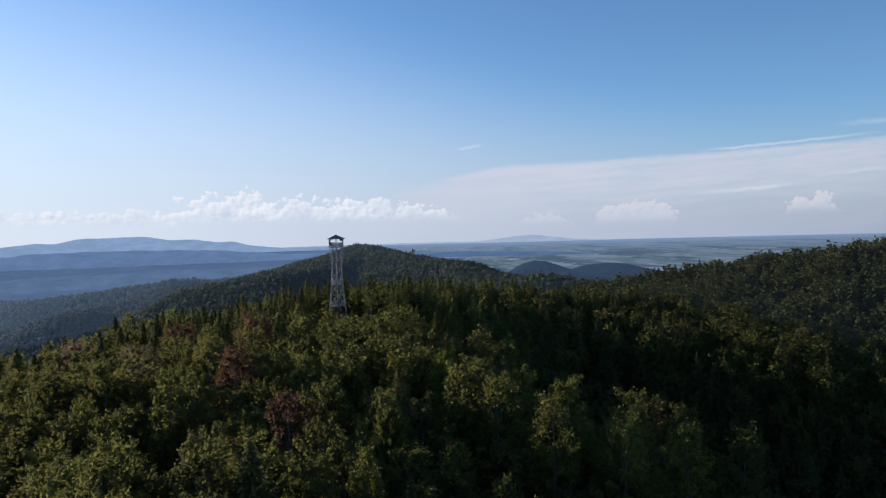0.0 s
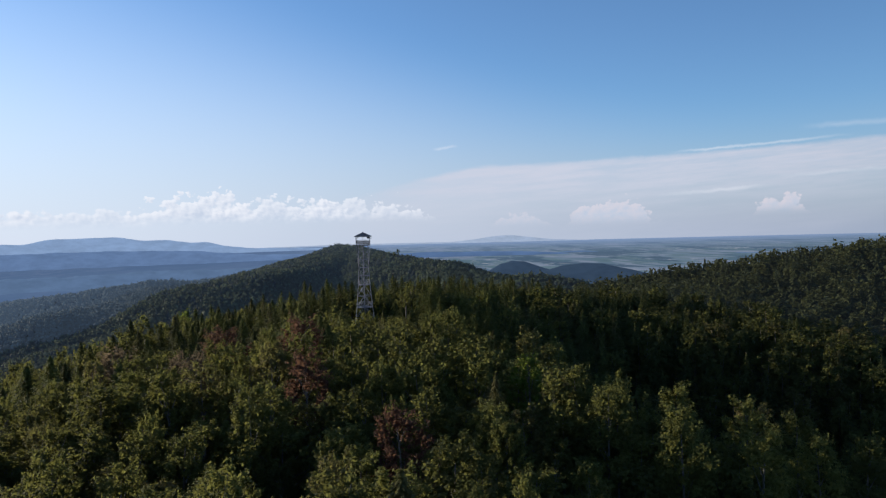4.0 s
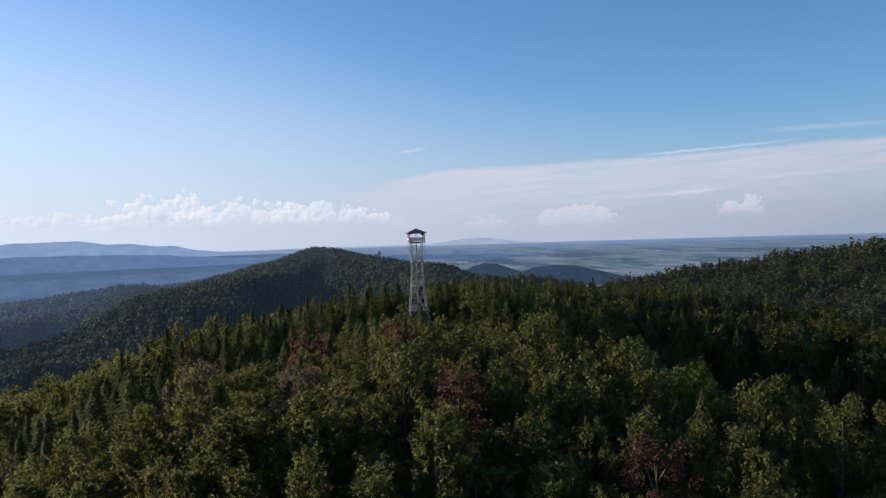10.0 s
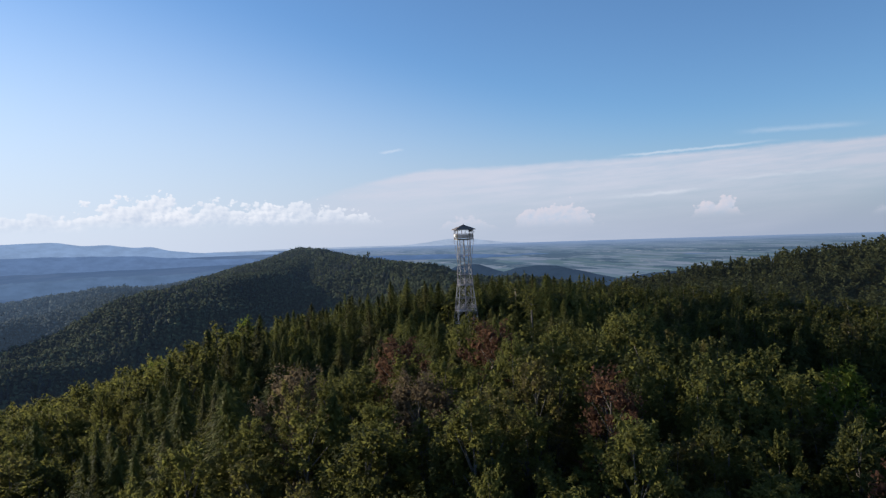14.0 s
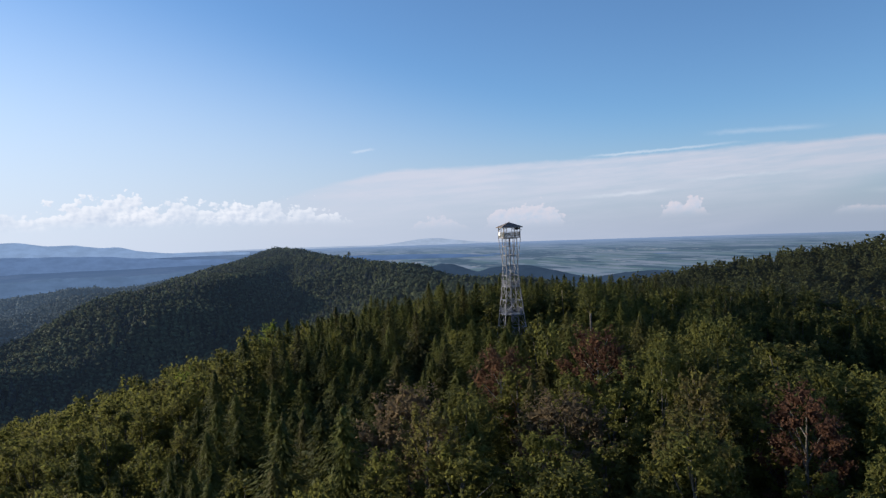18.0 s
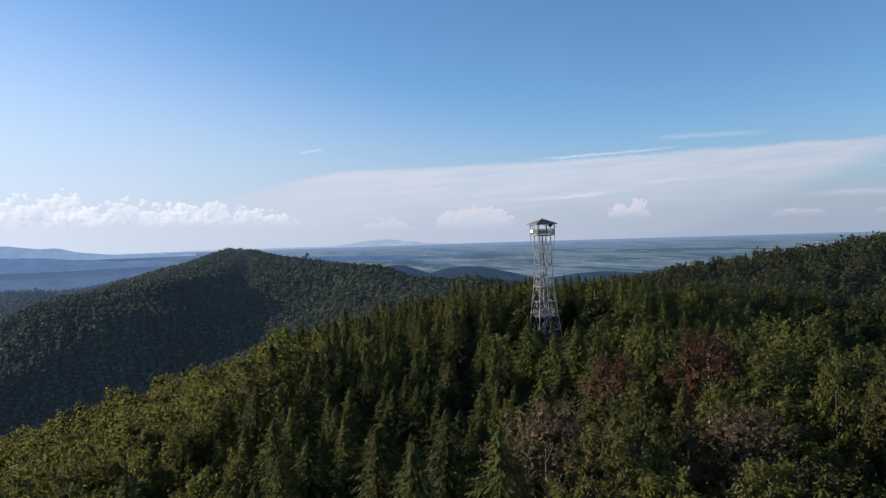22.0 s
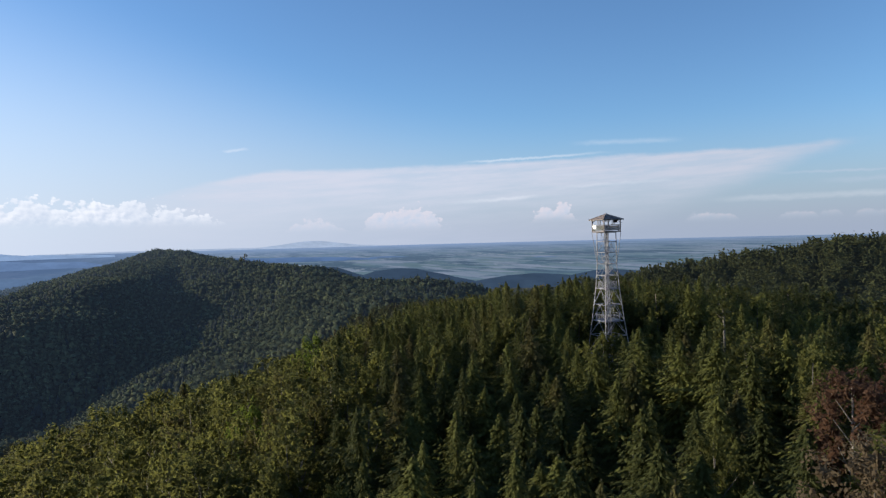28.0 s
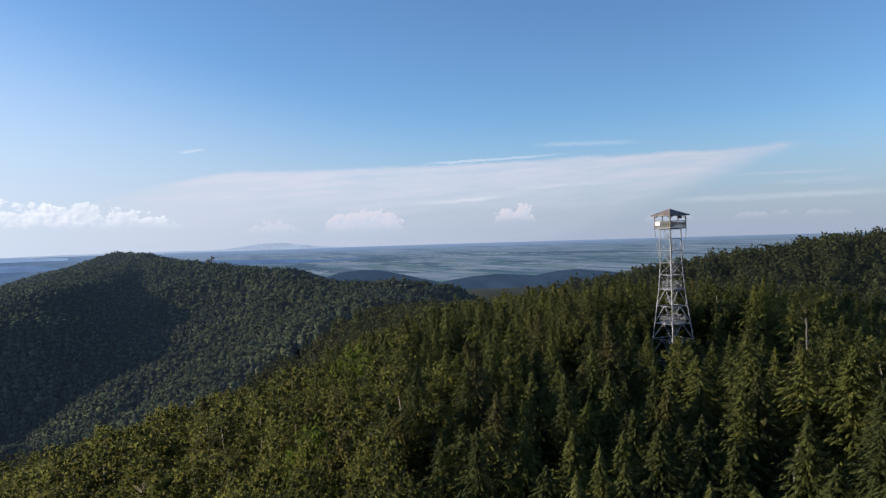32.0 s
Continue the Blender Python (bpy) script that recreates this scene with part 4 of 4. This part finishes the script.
def build_range(name, label, dist, deep, foot, pts, shade, rough, seed):
    """A far ridge; pts: azimuth and elevation of its skyline in degrees."""
    az = np.linspace(pts[0][0], pts[-1][0], 220)
    el = np.interp(az, [p[0] for p in pts], [p[1] for p in pts])
    ker = np.exp(-np.linspace(-2, 2, 9) ** 2)
    el = np.convolve(np.pad(el, 4, "edge"), ker / ker.sum(), "valid")
    el += rough * (swell(az * 10, az * 0, 22, seed) * 0.7 + swell(az * 10, az * 0, 7, seed + 1) * 0.3)
    top = 26 + dist * np.tan(np.radians(el))
    rows = []
    for s, h in ((-1.0, 0.0), (-0.7, 0.30), (-0.4, 0.62), (-0.15, 0.9), (0.0, 1.0), (0.3, 0.8), (1.0, 0.0)):
        wav = 1 + 0.35 * s * swell(az * 10, az * 0 + s * 40, 30, seed + 3)
        rad = np.radians(az)
        r = dist + deep * s * wav
        rows.append(np.stack([MID[0] + r * np.sin(rad), MID[1] + r * np.cos(rad), foot + (top - foot) * h], -1))
    P = np.array(rows)
    n, w = P.shape[:2]
    i = np.arange(n * w).reshape(n, w)
    f = np.stack([i[:-1, :-1], i[1:, :-1], i[1:, 1:], i[:-1, 1:]], -1)[:, :, ::-1].reshape(-1, 4)
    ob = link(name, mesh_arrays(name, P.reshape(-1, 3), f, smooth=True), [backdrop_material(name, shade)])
    tagged(ob, label, "mountains", kind="structure")


build_plain()
# the blues of the ranges are painted haze, glowing by emission
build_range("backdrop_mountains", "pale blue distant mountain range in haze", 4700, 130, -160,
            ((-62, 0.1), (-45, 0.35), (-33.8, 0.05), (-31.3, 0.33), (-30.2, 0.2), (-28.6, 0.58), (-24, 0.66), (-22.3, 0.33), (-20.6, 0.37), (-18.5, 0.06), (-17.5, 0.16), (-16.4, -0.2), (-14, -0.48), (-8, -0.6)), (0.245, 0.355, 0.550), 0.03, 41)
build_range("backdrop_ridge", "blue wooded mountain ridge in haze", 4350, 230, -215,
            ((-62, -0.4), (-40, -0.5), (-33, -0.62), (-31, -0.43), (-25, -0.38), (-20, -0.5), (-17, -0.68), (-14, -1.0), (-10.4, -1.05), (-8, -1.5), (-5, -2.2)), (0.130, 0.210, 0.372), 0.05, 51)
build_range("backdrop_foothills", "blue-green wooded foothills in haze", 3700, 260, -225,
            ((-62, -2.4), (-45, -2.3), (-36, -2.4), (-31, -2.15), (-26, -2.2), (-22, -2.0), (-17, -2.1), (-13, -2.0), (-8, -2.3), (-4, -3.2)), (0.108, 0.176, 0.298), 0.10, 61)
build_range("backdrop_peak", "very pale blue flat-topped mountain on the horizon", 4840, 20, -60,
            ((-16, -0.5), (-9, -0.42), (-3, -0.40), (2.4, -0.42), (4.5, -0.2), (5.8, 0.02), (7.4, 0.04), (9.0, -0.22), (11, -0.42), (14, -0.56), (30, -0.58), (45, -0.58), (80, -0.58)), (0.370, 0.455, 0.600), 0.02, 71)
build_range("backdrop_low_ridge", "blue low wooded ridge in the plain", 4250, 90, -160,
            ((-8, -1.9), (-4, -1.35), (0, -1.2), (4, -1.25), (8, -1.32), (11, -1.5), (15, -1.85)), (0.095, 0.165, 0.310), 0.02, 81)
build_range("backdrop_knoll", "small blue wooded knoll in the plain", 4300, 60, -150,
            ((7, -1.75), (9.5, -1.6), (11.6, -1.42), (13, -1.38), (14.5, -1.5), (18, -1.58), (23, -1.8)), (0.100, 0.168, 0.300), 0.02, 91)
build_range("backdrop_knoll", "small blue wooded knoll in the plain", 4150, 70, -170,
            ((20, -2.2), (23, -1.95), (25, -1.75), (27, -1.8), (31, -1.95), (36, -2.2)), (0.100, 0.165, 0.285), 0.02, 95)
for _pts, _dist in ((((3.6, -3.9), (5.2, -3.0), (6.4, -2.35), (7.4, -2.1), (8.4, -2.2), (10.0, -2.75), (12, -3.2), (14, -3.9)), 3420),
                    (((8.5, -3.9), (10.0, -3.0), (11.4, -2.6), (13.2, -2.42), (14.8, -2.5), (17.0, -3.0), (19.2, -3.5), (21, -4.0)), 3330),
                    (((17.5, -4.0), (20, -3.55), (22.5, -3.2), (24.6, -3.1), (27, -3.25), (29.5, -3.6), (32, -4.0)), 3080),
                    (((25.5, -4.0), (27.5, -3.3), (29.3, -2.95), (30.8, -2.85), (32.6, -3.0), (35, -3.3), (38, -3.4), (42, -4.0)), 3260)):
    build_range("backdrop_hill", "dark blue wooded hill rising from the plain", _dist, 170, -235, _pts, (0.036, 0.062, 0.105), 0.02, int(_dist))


# ---- the lookout tower ----
def part(name, geo, material_, parent, label=""):
    V, F = geo
    ob = link(name, mesh_arrays(name, V, F), [material_], parent)
    return tagged(ob, label)


def box(cx, cy, cz, sx, sy, sz, turn=0.0):
    """A box with its edges taken off, as vertices and faces."""
    b = min(sx, sy, sz) * 0.12
    V, c, s = [], math.cos(turn), math.sin(turn)
    for z, k in ((-sz / 2, b), (-sz / 2 + b, 0), (sz / 2 - b, 0), (sz / 2, b)):
        for x, y in ((-1, -1), (1, -1), (1, 1), (-1, 1)):
            px, py = x * (sx / 2 - k), y * (sy / 2 - k)
            V.append((cx + px * c - py * s, cy + px * s + py * c, cz + z))
    F = [(3, 2, 1, 0), (12, 13, 14, 15)]
    for l in range(3):
        F += [(l * 4 + i, l * 4 + (i + 1) % 4, l * 4 + 4 + (i + 1) % 4, l * 4 + 4 + i) for i in range(4)]
    return np.array(V), np.array(F)


def rod(p, q, r, sides=8):
    """A round closed rod."""
    V, F = rods([(p, q, r, r)], sides)
    caps = [tuple(range(0, sides, 2)), tuple(range(sides, 2 * sides, 2))]
    return V, np.concatenate([F, [(caps[0][3], caps[0][2], caps[0][1], caps[0][0]), caps[1]]])


def join(*geos):
    V, F, o = [], [], 0
    for v, f in geos:
        V.append(np.asarray(v, float))
        F.append(np.asarray(f) + o)
        o += len(v)
    return np.concatenate(V), np.concatenate(F)


PROFILE = ((-4.5, 3.55), (11.0, 1.86), (16.3, 1.36), (20.3, 1.12), (25.6, 1.10))


def half(z):
    return float(np.interp(z, [p[0] for p in PROFILE], [p[1] for p in PROFILE]))


CORNERS = ((-1, -1), (1, -1), (1, 1), (-1, 1))


def build_tower():
    tower = new("lookout_tower")
    tower.matrix_basis = pose(TOWER[0], TOWER[1], -0.5, 0, 0, 5.5)
    tagged(tower, "tall grey steel lattice lookout tower with a brown pyramid roof", "tower")
    for cx, cy in CORNERS:
        at = [(cx * w, cy * w, z) for z, w in PROFILE]
        part("leg", join(*[rod(p, q, 0.085) for p, q in zip(at, at[1:])]), MAT_STEEL, tower)
        w = half(20.3)
        part("flared_strut", rod((cx * w, cy * w, 20.3), (cx * 1.68, cy * 1.68, 25.7), 0.05), MAT_STEEL, tower)
    levels = (2.0, 5.4, 8.6, 11.0, 13.7, 16.3, 18.5, 20.4, 22.3, 24.1, 25.6)
    for n, z in enumerate(levels):
        w = half(z)
        for (ax, ay), (bx, by) in zip(CORNERS, CORNERS[1:] + CORNERS[:1]):
            part("cross_beam", rod((ax * w, ay * w, z), (bx * w, by * w, z), 0.06), MAT_STEEL, tower)
            if n and z < 25:
                v = half(levels[n - 1])
                lo = levels[n - 1]
                if z < 17:
                    part("brace", rod((ax * v, ay * v, lo), ((ax + bx) / 2 * w, (ay + by) / 2 * w, z), 0.045), MAT_STEEL, tower)
                    part("brace", rod((bx * v, by * v, lo), ((ax + bx) / 2 * w, (ay + by) / 2 * w, z), 0.045), MAT_STEEL, tower)
                elif n % 2:
                    part("brace", rod((ax * v, ay * v, lo), (bx * w, by * w, z), 0.032), MAT_STEEL, tower)
                else:
                    part("brace", rod((bx * v, by * v, lo), (ax * w, ay * w, z), 0.032), MAT_STEEL, tower)
    # winding stair round a middle column
    part("stair_column", rod((0, 0, -4.5), (0, 0, 25.6), 0.13), MAT_STEEL, tower)
    steps, rise = 140, 0.203
    for i in range(steps):
        a = i * 0.392
        r = 0.82
        tread = box(r * 0.55 * math.cos(a), r * 0.55 * math.sin(a), -2.9 + i * rise, r * 0.95, 0.30, 0.05, a)
        part("stair_tread", tread, MAT_STEEL, tower)
    rail = []
    for i in range(0, steps, 2):
        a, b = i * 0.392, (i + 2) * 0.392
        p = (0.9 * math.cos(a), 0.9 * math.sin(a), -2.0 + i * rise)
        q = (0.9 * math.cos(b), 0.9 * math.sin(b), -2.0 + (i + 2) * rise)
        rail.append(rod(p, q, 0.025, 8))
        rail.append(rod((p[0], p[1], p[2] - 0.9), p, 0.016, 8))
    part("stair_handrail", join(*rail), MAT_STEEL, tower)
    # eight-sided landings
    for z, w in ((11.0, 2.02), (16.3, 1.55)):
        ring = [(w * math.cos(0.3927 + 0.7854 * i), w * math.sin(0.3927 + 0.7854 * i)) for i in range(8)]
        V = [(0.3 * x, 0.3 * y, z + h) for h in (0.05, 0.13) for x, y in ring] + [(x, y, z + h) for h in (0.05, 0.13) for x, y in ring]
        F = []
        for i in range(8):
            j = (i + 1) % 8
            F += [(i, j, 16 + j, 16 + i), (8 + i, 24 + i, 24 + j, 8 + j), (16 + i, 16 + j, 24 + j, 24 + i)]
        landing = part("landing", (np.array(V), np.array(F)), MAT_STEEL, tower, "grey grated steel landing")
        for i in range(8):
            (ax, ay), (bx, by) = ring[i], ring[(i + 1) % 8]
            part("rail", rod((ax, ay, z + 1.15), (bx, by, z + 1.15), 0.03), MAT_STEEL, landing)
            part("rail", rod((ax, ay, z + 0.65), (bx, by, z + 0.65), 0.02), MAT_STEEL, landing)
            part("rail_post", rod((ax, ay, z), (ax, ay, z + 1.15), 0.03), MAT_STEEL, landing)
            part("rail_infill", join(*[rod((ax + (bx - ax) * s, ay + (by - ay) * s, z + 0.15), (ax + (bx - ax) * s, ay + (by - ay) * s, z + 1.1), 0.018) for s in np.linspace(0.1, 0.9, 7)]), MAT_STEEL, landing)
    # top gallery
    g = 1.62
    deck = part("gallery_deck", box(0, 0, 25.72, 2 * g, 2 * g, 0.16), MAT_TIMBER, tower, "timber gallery deck")
    for k in range(9):
        part("deck_board", box(0, -g + 0.19 + k * 0.378, 25.825, 2 * g - 0.05, 0.36, 0.035), MAT_TIMBER, deck)
    for n, ((ax, ay), (bx, by)) in enumerate(zip(CORNERS, CORNERS[1:] + CORNERS[:1])):
        a, turn = n * math.pi / 2, n * math.pi / 2
        mx, my = (ax + bx) / 2 * g, (ay + by) / 2 * g
        panel = part("railing_panel", box(mx, my, 26.84, 2 * g - 0.12, 0.07, 0.09, turn), MAT_TIMBER, tower, "weathered timber railing")
        for j, h in enumerate((26.02, 26.22, 26.42, 26.62)):
            part("railing_board", box(mx, my, h, 2 * g - 0.16, 0.045, 0.16, turn), MAT_DARK_TIMBER if n == 3 else MAT_TIMBER, panel)
        for s in (-0.36, 0.36):
            ox, oy = (bx - ax) * g * s, (by - ay) * g * s
            part("baluster", box(mx + ox, my + oy, 26.32, 0.07, 0.10, 1.0, turn), MAT_TIMBER, panel)
        part("corner_post", box(ax * g, ay * g, 26.76, 0.13, 0.13, 2.13), MAT_TIMBER, tower)
        part("roof_post", box(mx, my, 27.34, 0.10, 0.10, 1.0, turn), MAT_TIMBER, tower)
        # curved knee braces under the eaves
        for sgn, (px, py), (qx, qy) in ((1, (ax, ay), (bx, by)), (-1, (bx, by), (ax, ay))):
            p = (px * g, py * g, 27.28)
            q = (px * g + (qx - px) * g * 0.22, py * g + (qy - py) * g * 0.22, 27.70)
            part("knee_brace", rod(p, q, 0.045), MAT_TIMBER, tower)
        part("eave_beam", box(mx, my, 27.75, 2 * g + 0.12, 0.12, 0.14, turn), MAT_TIMBER, tower)
    # roof: four sloping faces with thickness, hip boards and eave boards
    e, z0, z1 = 2.03, 27.74, 28.68
    for n, ((ax, ay), (bx, by)) in enumerate(zip(CORNERS, CORNERS[1:] + CORNERS[:1])):
        rows = 9
        V, F = [], []
        for k in range(rows):
            t0, t1 = k / rows, min(1.0, (k + 1.12) / rows)
            for t, lift in ((t0, 0.035), (t1, 0.0), (t0, 0.0)):
                w, z = e * (1 - t), z0 + (z1 - z0) * t + lift
                V += [(ax * w, ay * w, z), (bx * w, by * w, z)]
            o = k * 6
            F += [(o, o + 1, o + 3, o + 2), (o + 4, o + 5, o + 1, o)]
        slope = part("roof_slope", (np.array(V), np.array(F)), MAT_SHINGLE, tower, "brown weathered shingle roof slope")
        part("soffit", (np.array([(ax * e, ay * e, z0 - 0.05), (bx * e, by * e, z0 - 0.05), (bx * 0.2, by * 0.2, z1 - 0.25), (ax * 0.2, ay * 0.2, z1 - 0.25)]), np.array([(3, 2, 1, 0)])), MAT_TIMBER, slope)
        turn = n * math.pi / 2
        part("eave_board", box((ax + bx) / 2 * e, (ay + by) / 2 * e, z0 - 0.03, 2 * e, 0.045, 0.12, turn), MAT_TIMBER, slope)
        part("hip_board", rod((ax * e, ay * e, z0 + 0.03), (0, 0, z1 + 0.02), 0.05), MAT_SHINGLE, slope)
    part("finial", join(box(0, 0, z1 + 0.03, 0.22, 0.22, 0.12), rod((0, 0, z1), (0, 0, z1 + 0.18), 0.03)), MAT_SHINGLE, tower)
    part("notice_board", box(-g - 0.06, 0.95, 26.5, 0.05, 0.95, 0.62), MAT_WHITE, tower, "white notice board")
    part("hanging_box", box(1.25, -0.8, 27.42, 0.62, 0.30, 0.40), MAT_DARK, tower, "dark box under the eaves")
    part("cable_arm", rod((g, -g, 27.2), (g + 0.42, -g, 27.2), 0.03), MAT_STEEL, tower)


build_tower()


# ---- trees that stand out ----
def stand(name, geo, mats, x, y, top, label, turn=0.0, wide=1.0, tall=1.0, height=17.0):
    ob = new(name)
    link("crown", mesh_arrays("crown", geo[0][0], geo[0][1], normals=geo[0][2]), [mats[0]], ob)
    link("trunk", mesh_arrays("trunk", *geo[1], smooth=True), [mats[1]], ob)
    ob.matrix_basis = placed(x, y, top - height * tall, turn, (wide, tall))
    return tagged(ob, label, "tree")


stand("russet_tree", broadleaf(101, 66, 60, 0.17, 14, height=17, foot=0.42, wide=3.1, slender=0.36), (MAT_RED, MAT_BIRCH_BARK), -43.3, 110.9, 14.2, "russet thin-leaved tree with pale bare branches")
stand("russet_tree", broadleaf(102, 60, 56, 0.17, 14, height=17, foot=0.45, wide=3.2, slender=0.36), (MAT_RED, MAT_BIRCH_BARK), -31.9, 113.4, 15.0, "russet thin-leaved tree with pale bare branches")
stand("brown_tree", broadleaf(103, 90, 64, 0.16, 20, height=17, foot=0.3, wide=3.9, slender=0.36), (MAT_BROWN, MAT_BARK), -53.9, 100.4, 13.2, "brownish fading broadleaf tree with layered boughs")
stand("brown_tree", broadleaf(104, 80, 64, 0.16, 20, height=17, foot=0.3, wide=3.7, slender=0.36), (MAT_BROWN, MAT_BARK), -41.7, 93.7, 13.4, "brownish fading broadleaf tree with layered boughs")
stand("brown_tree", broadleaf(109, 60, 52, 0.16, 16, height=17, foot=0.4, wide=2.9, slender=0.36), (MAT_RED, MAT_BARK), -26.3, 86.6, 14.0, "thin russet-brown broadleaf tree among green beeches")
stand("brown_tree", broadleaf(110, 54, 52, 0.16, 16, height=17, foot=0.4, wide=2.5, slender=0.36), (MAT_RED, MAT_BARK), -14.4, 66.5, 12.2, "thin russet-brown broadleaf tree among green beeches")
stand("slender_tree", broadleaf(105, 20, 24, 0.26, 8, height=15, foot=0.76, wide=1.7), (MAT_BEECH, MAT_BARK), -17.3, 155.9, 15.6, "slender pale-trunked tree with a small high crown", height=15.0)
stand("bright_beech", broadleaf(106, 80, 30, 0.27, 14, height=17, foot=0.25, wide=3.4), (MAT_BRIGHT, MAT_BARK), -74.2, 183.6, 9.5, "bright yellow-green beech on the slope's edge")
stand("bright_beech", broadleaf(107, 80, 30, 0.27, 14, height=17, foot=0.25, wide=3.0), (MAT_BRIGHT, MAT_BARK), -85.6, 159.5, 5.0, "round yellow-green beech on the slope's edge")
stand("bright_beech", broadleaf(108, 70, 26, 0.25, 14, height=17, foot=0.3, wide=2.4), (MAT_BRIGHT, MAT_BARK), 0.6, 95.0, 12.0, "bright yellow-green young beech")


# sunlit row before the hollow
_r = np.random.RandomState(83)
for _i, (_x, _y, _top) in enumerate(((-6.1, 71.8, 11.0), (5.1, 87.3, 11.4), (6.5, 79.5, 11.4), (10.5, 90.5, 10.0), (15.5, 84.8, 9.8), (12.2, 73.3, 9.8), (22.4, 81.9, 8.2), (19.5, 73.0, 8.2), (26.5, 90.0, 6.6), (30.8, 87.4, 5.6), (28.0, 77.5, 5.4), (36.5, 84.0, 3.0))):
    stand("gappy_beech", broadleaf(150 + _i % 5, 44, 72, 0.16, 4, height=17, foot=0.36, wide=2.2 + 0.2 * (_i % 3), slender=0.42), (MAT_BEECH, MAT_BARK), _x, _y, _top, "sunlit green beech with a thin gappy crown", _r.rand() * 6.283)


def build_snag():
    r = np.random.RandomState(5)
    segs, p, d = [], np.array((0, 0, -2.0)), np.array((0.02, 0.0, 1.0))
    rad = 0.17
    for i in range(8):
        q = p + d * 1.9
        segs.append((p, q, rad, rad * 0.85))
        for j in range(2 if i > 2 else 0):
            a, ln = r.rand() * 6.283, r.uniform(0.8, 2.2)
            e = q + np.array((math.cos(a) * ln * 0.5, math.sin(a) * ln * 0.5, ln * 0.75))
            segs.append((q - d * 0.4, e, rad * 0.45, 0.02))
        p, rad = q, rad * 0.85
        d = unit(d + np.array((r.normal(0, 0.16), r.normal(0, 0.16), 0)))
    V, F = rods(segs, 6)
    ob = link("dead_tree", mesh_arrays("dead_tree", V, F, smooth=True), [MAT_BIRCH_BARK])
    ob.matrix_basis = pose(-56.2, 124.8, -6.4)
    tagged(ob, "pale bare dead tree trunk among the spruces", "tree")


build_snag()


# two thin trees on the far hill's shoulder, with dark spruces beside them
for _x, _y, _top, _s in ((-59, 986, 11.5, 1.0), (-64, 990, 8.0, 0.85)):
    stand("lone_tree", broadleaf(130 + int(_top), 16, 12, 0.5, 4, height=15, foot=0.6, wide=2.3, slender=0.5), (MAT_SPRUCE, MAT_SPRUCE_BARK), _x, _y, _top, "thin dark tree standing alone on the far hilltop", height=15.0, wide=_s)
_r = np.random.RandomState(77)
for _i in range(14):
    _x, _y = -40 + _i * 4.5 + _r.uniform(-2, 2), 965 - _i * 6 + _r.uniform(-6, 6)
    stand("hilltop_spruce", conifer(140 + _i % 3, 12, 7, 2, height=17.0, wide=2.4, foot=0.3), (MAT_SPRUCE, MAT_SPRUCE_BARK), _x, _y, float(tops(_x, _y)) + _r.uniform(0.5, 4.0), "dark pointed spruce on the far hill's crest", tall=1.1)
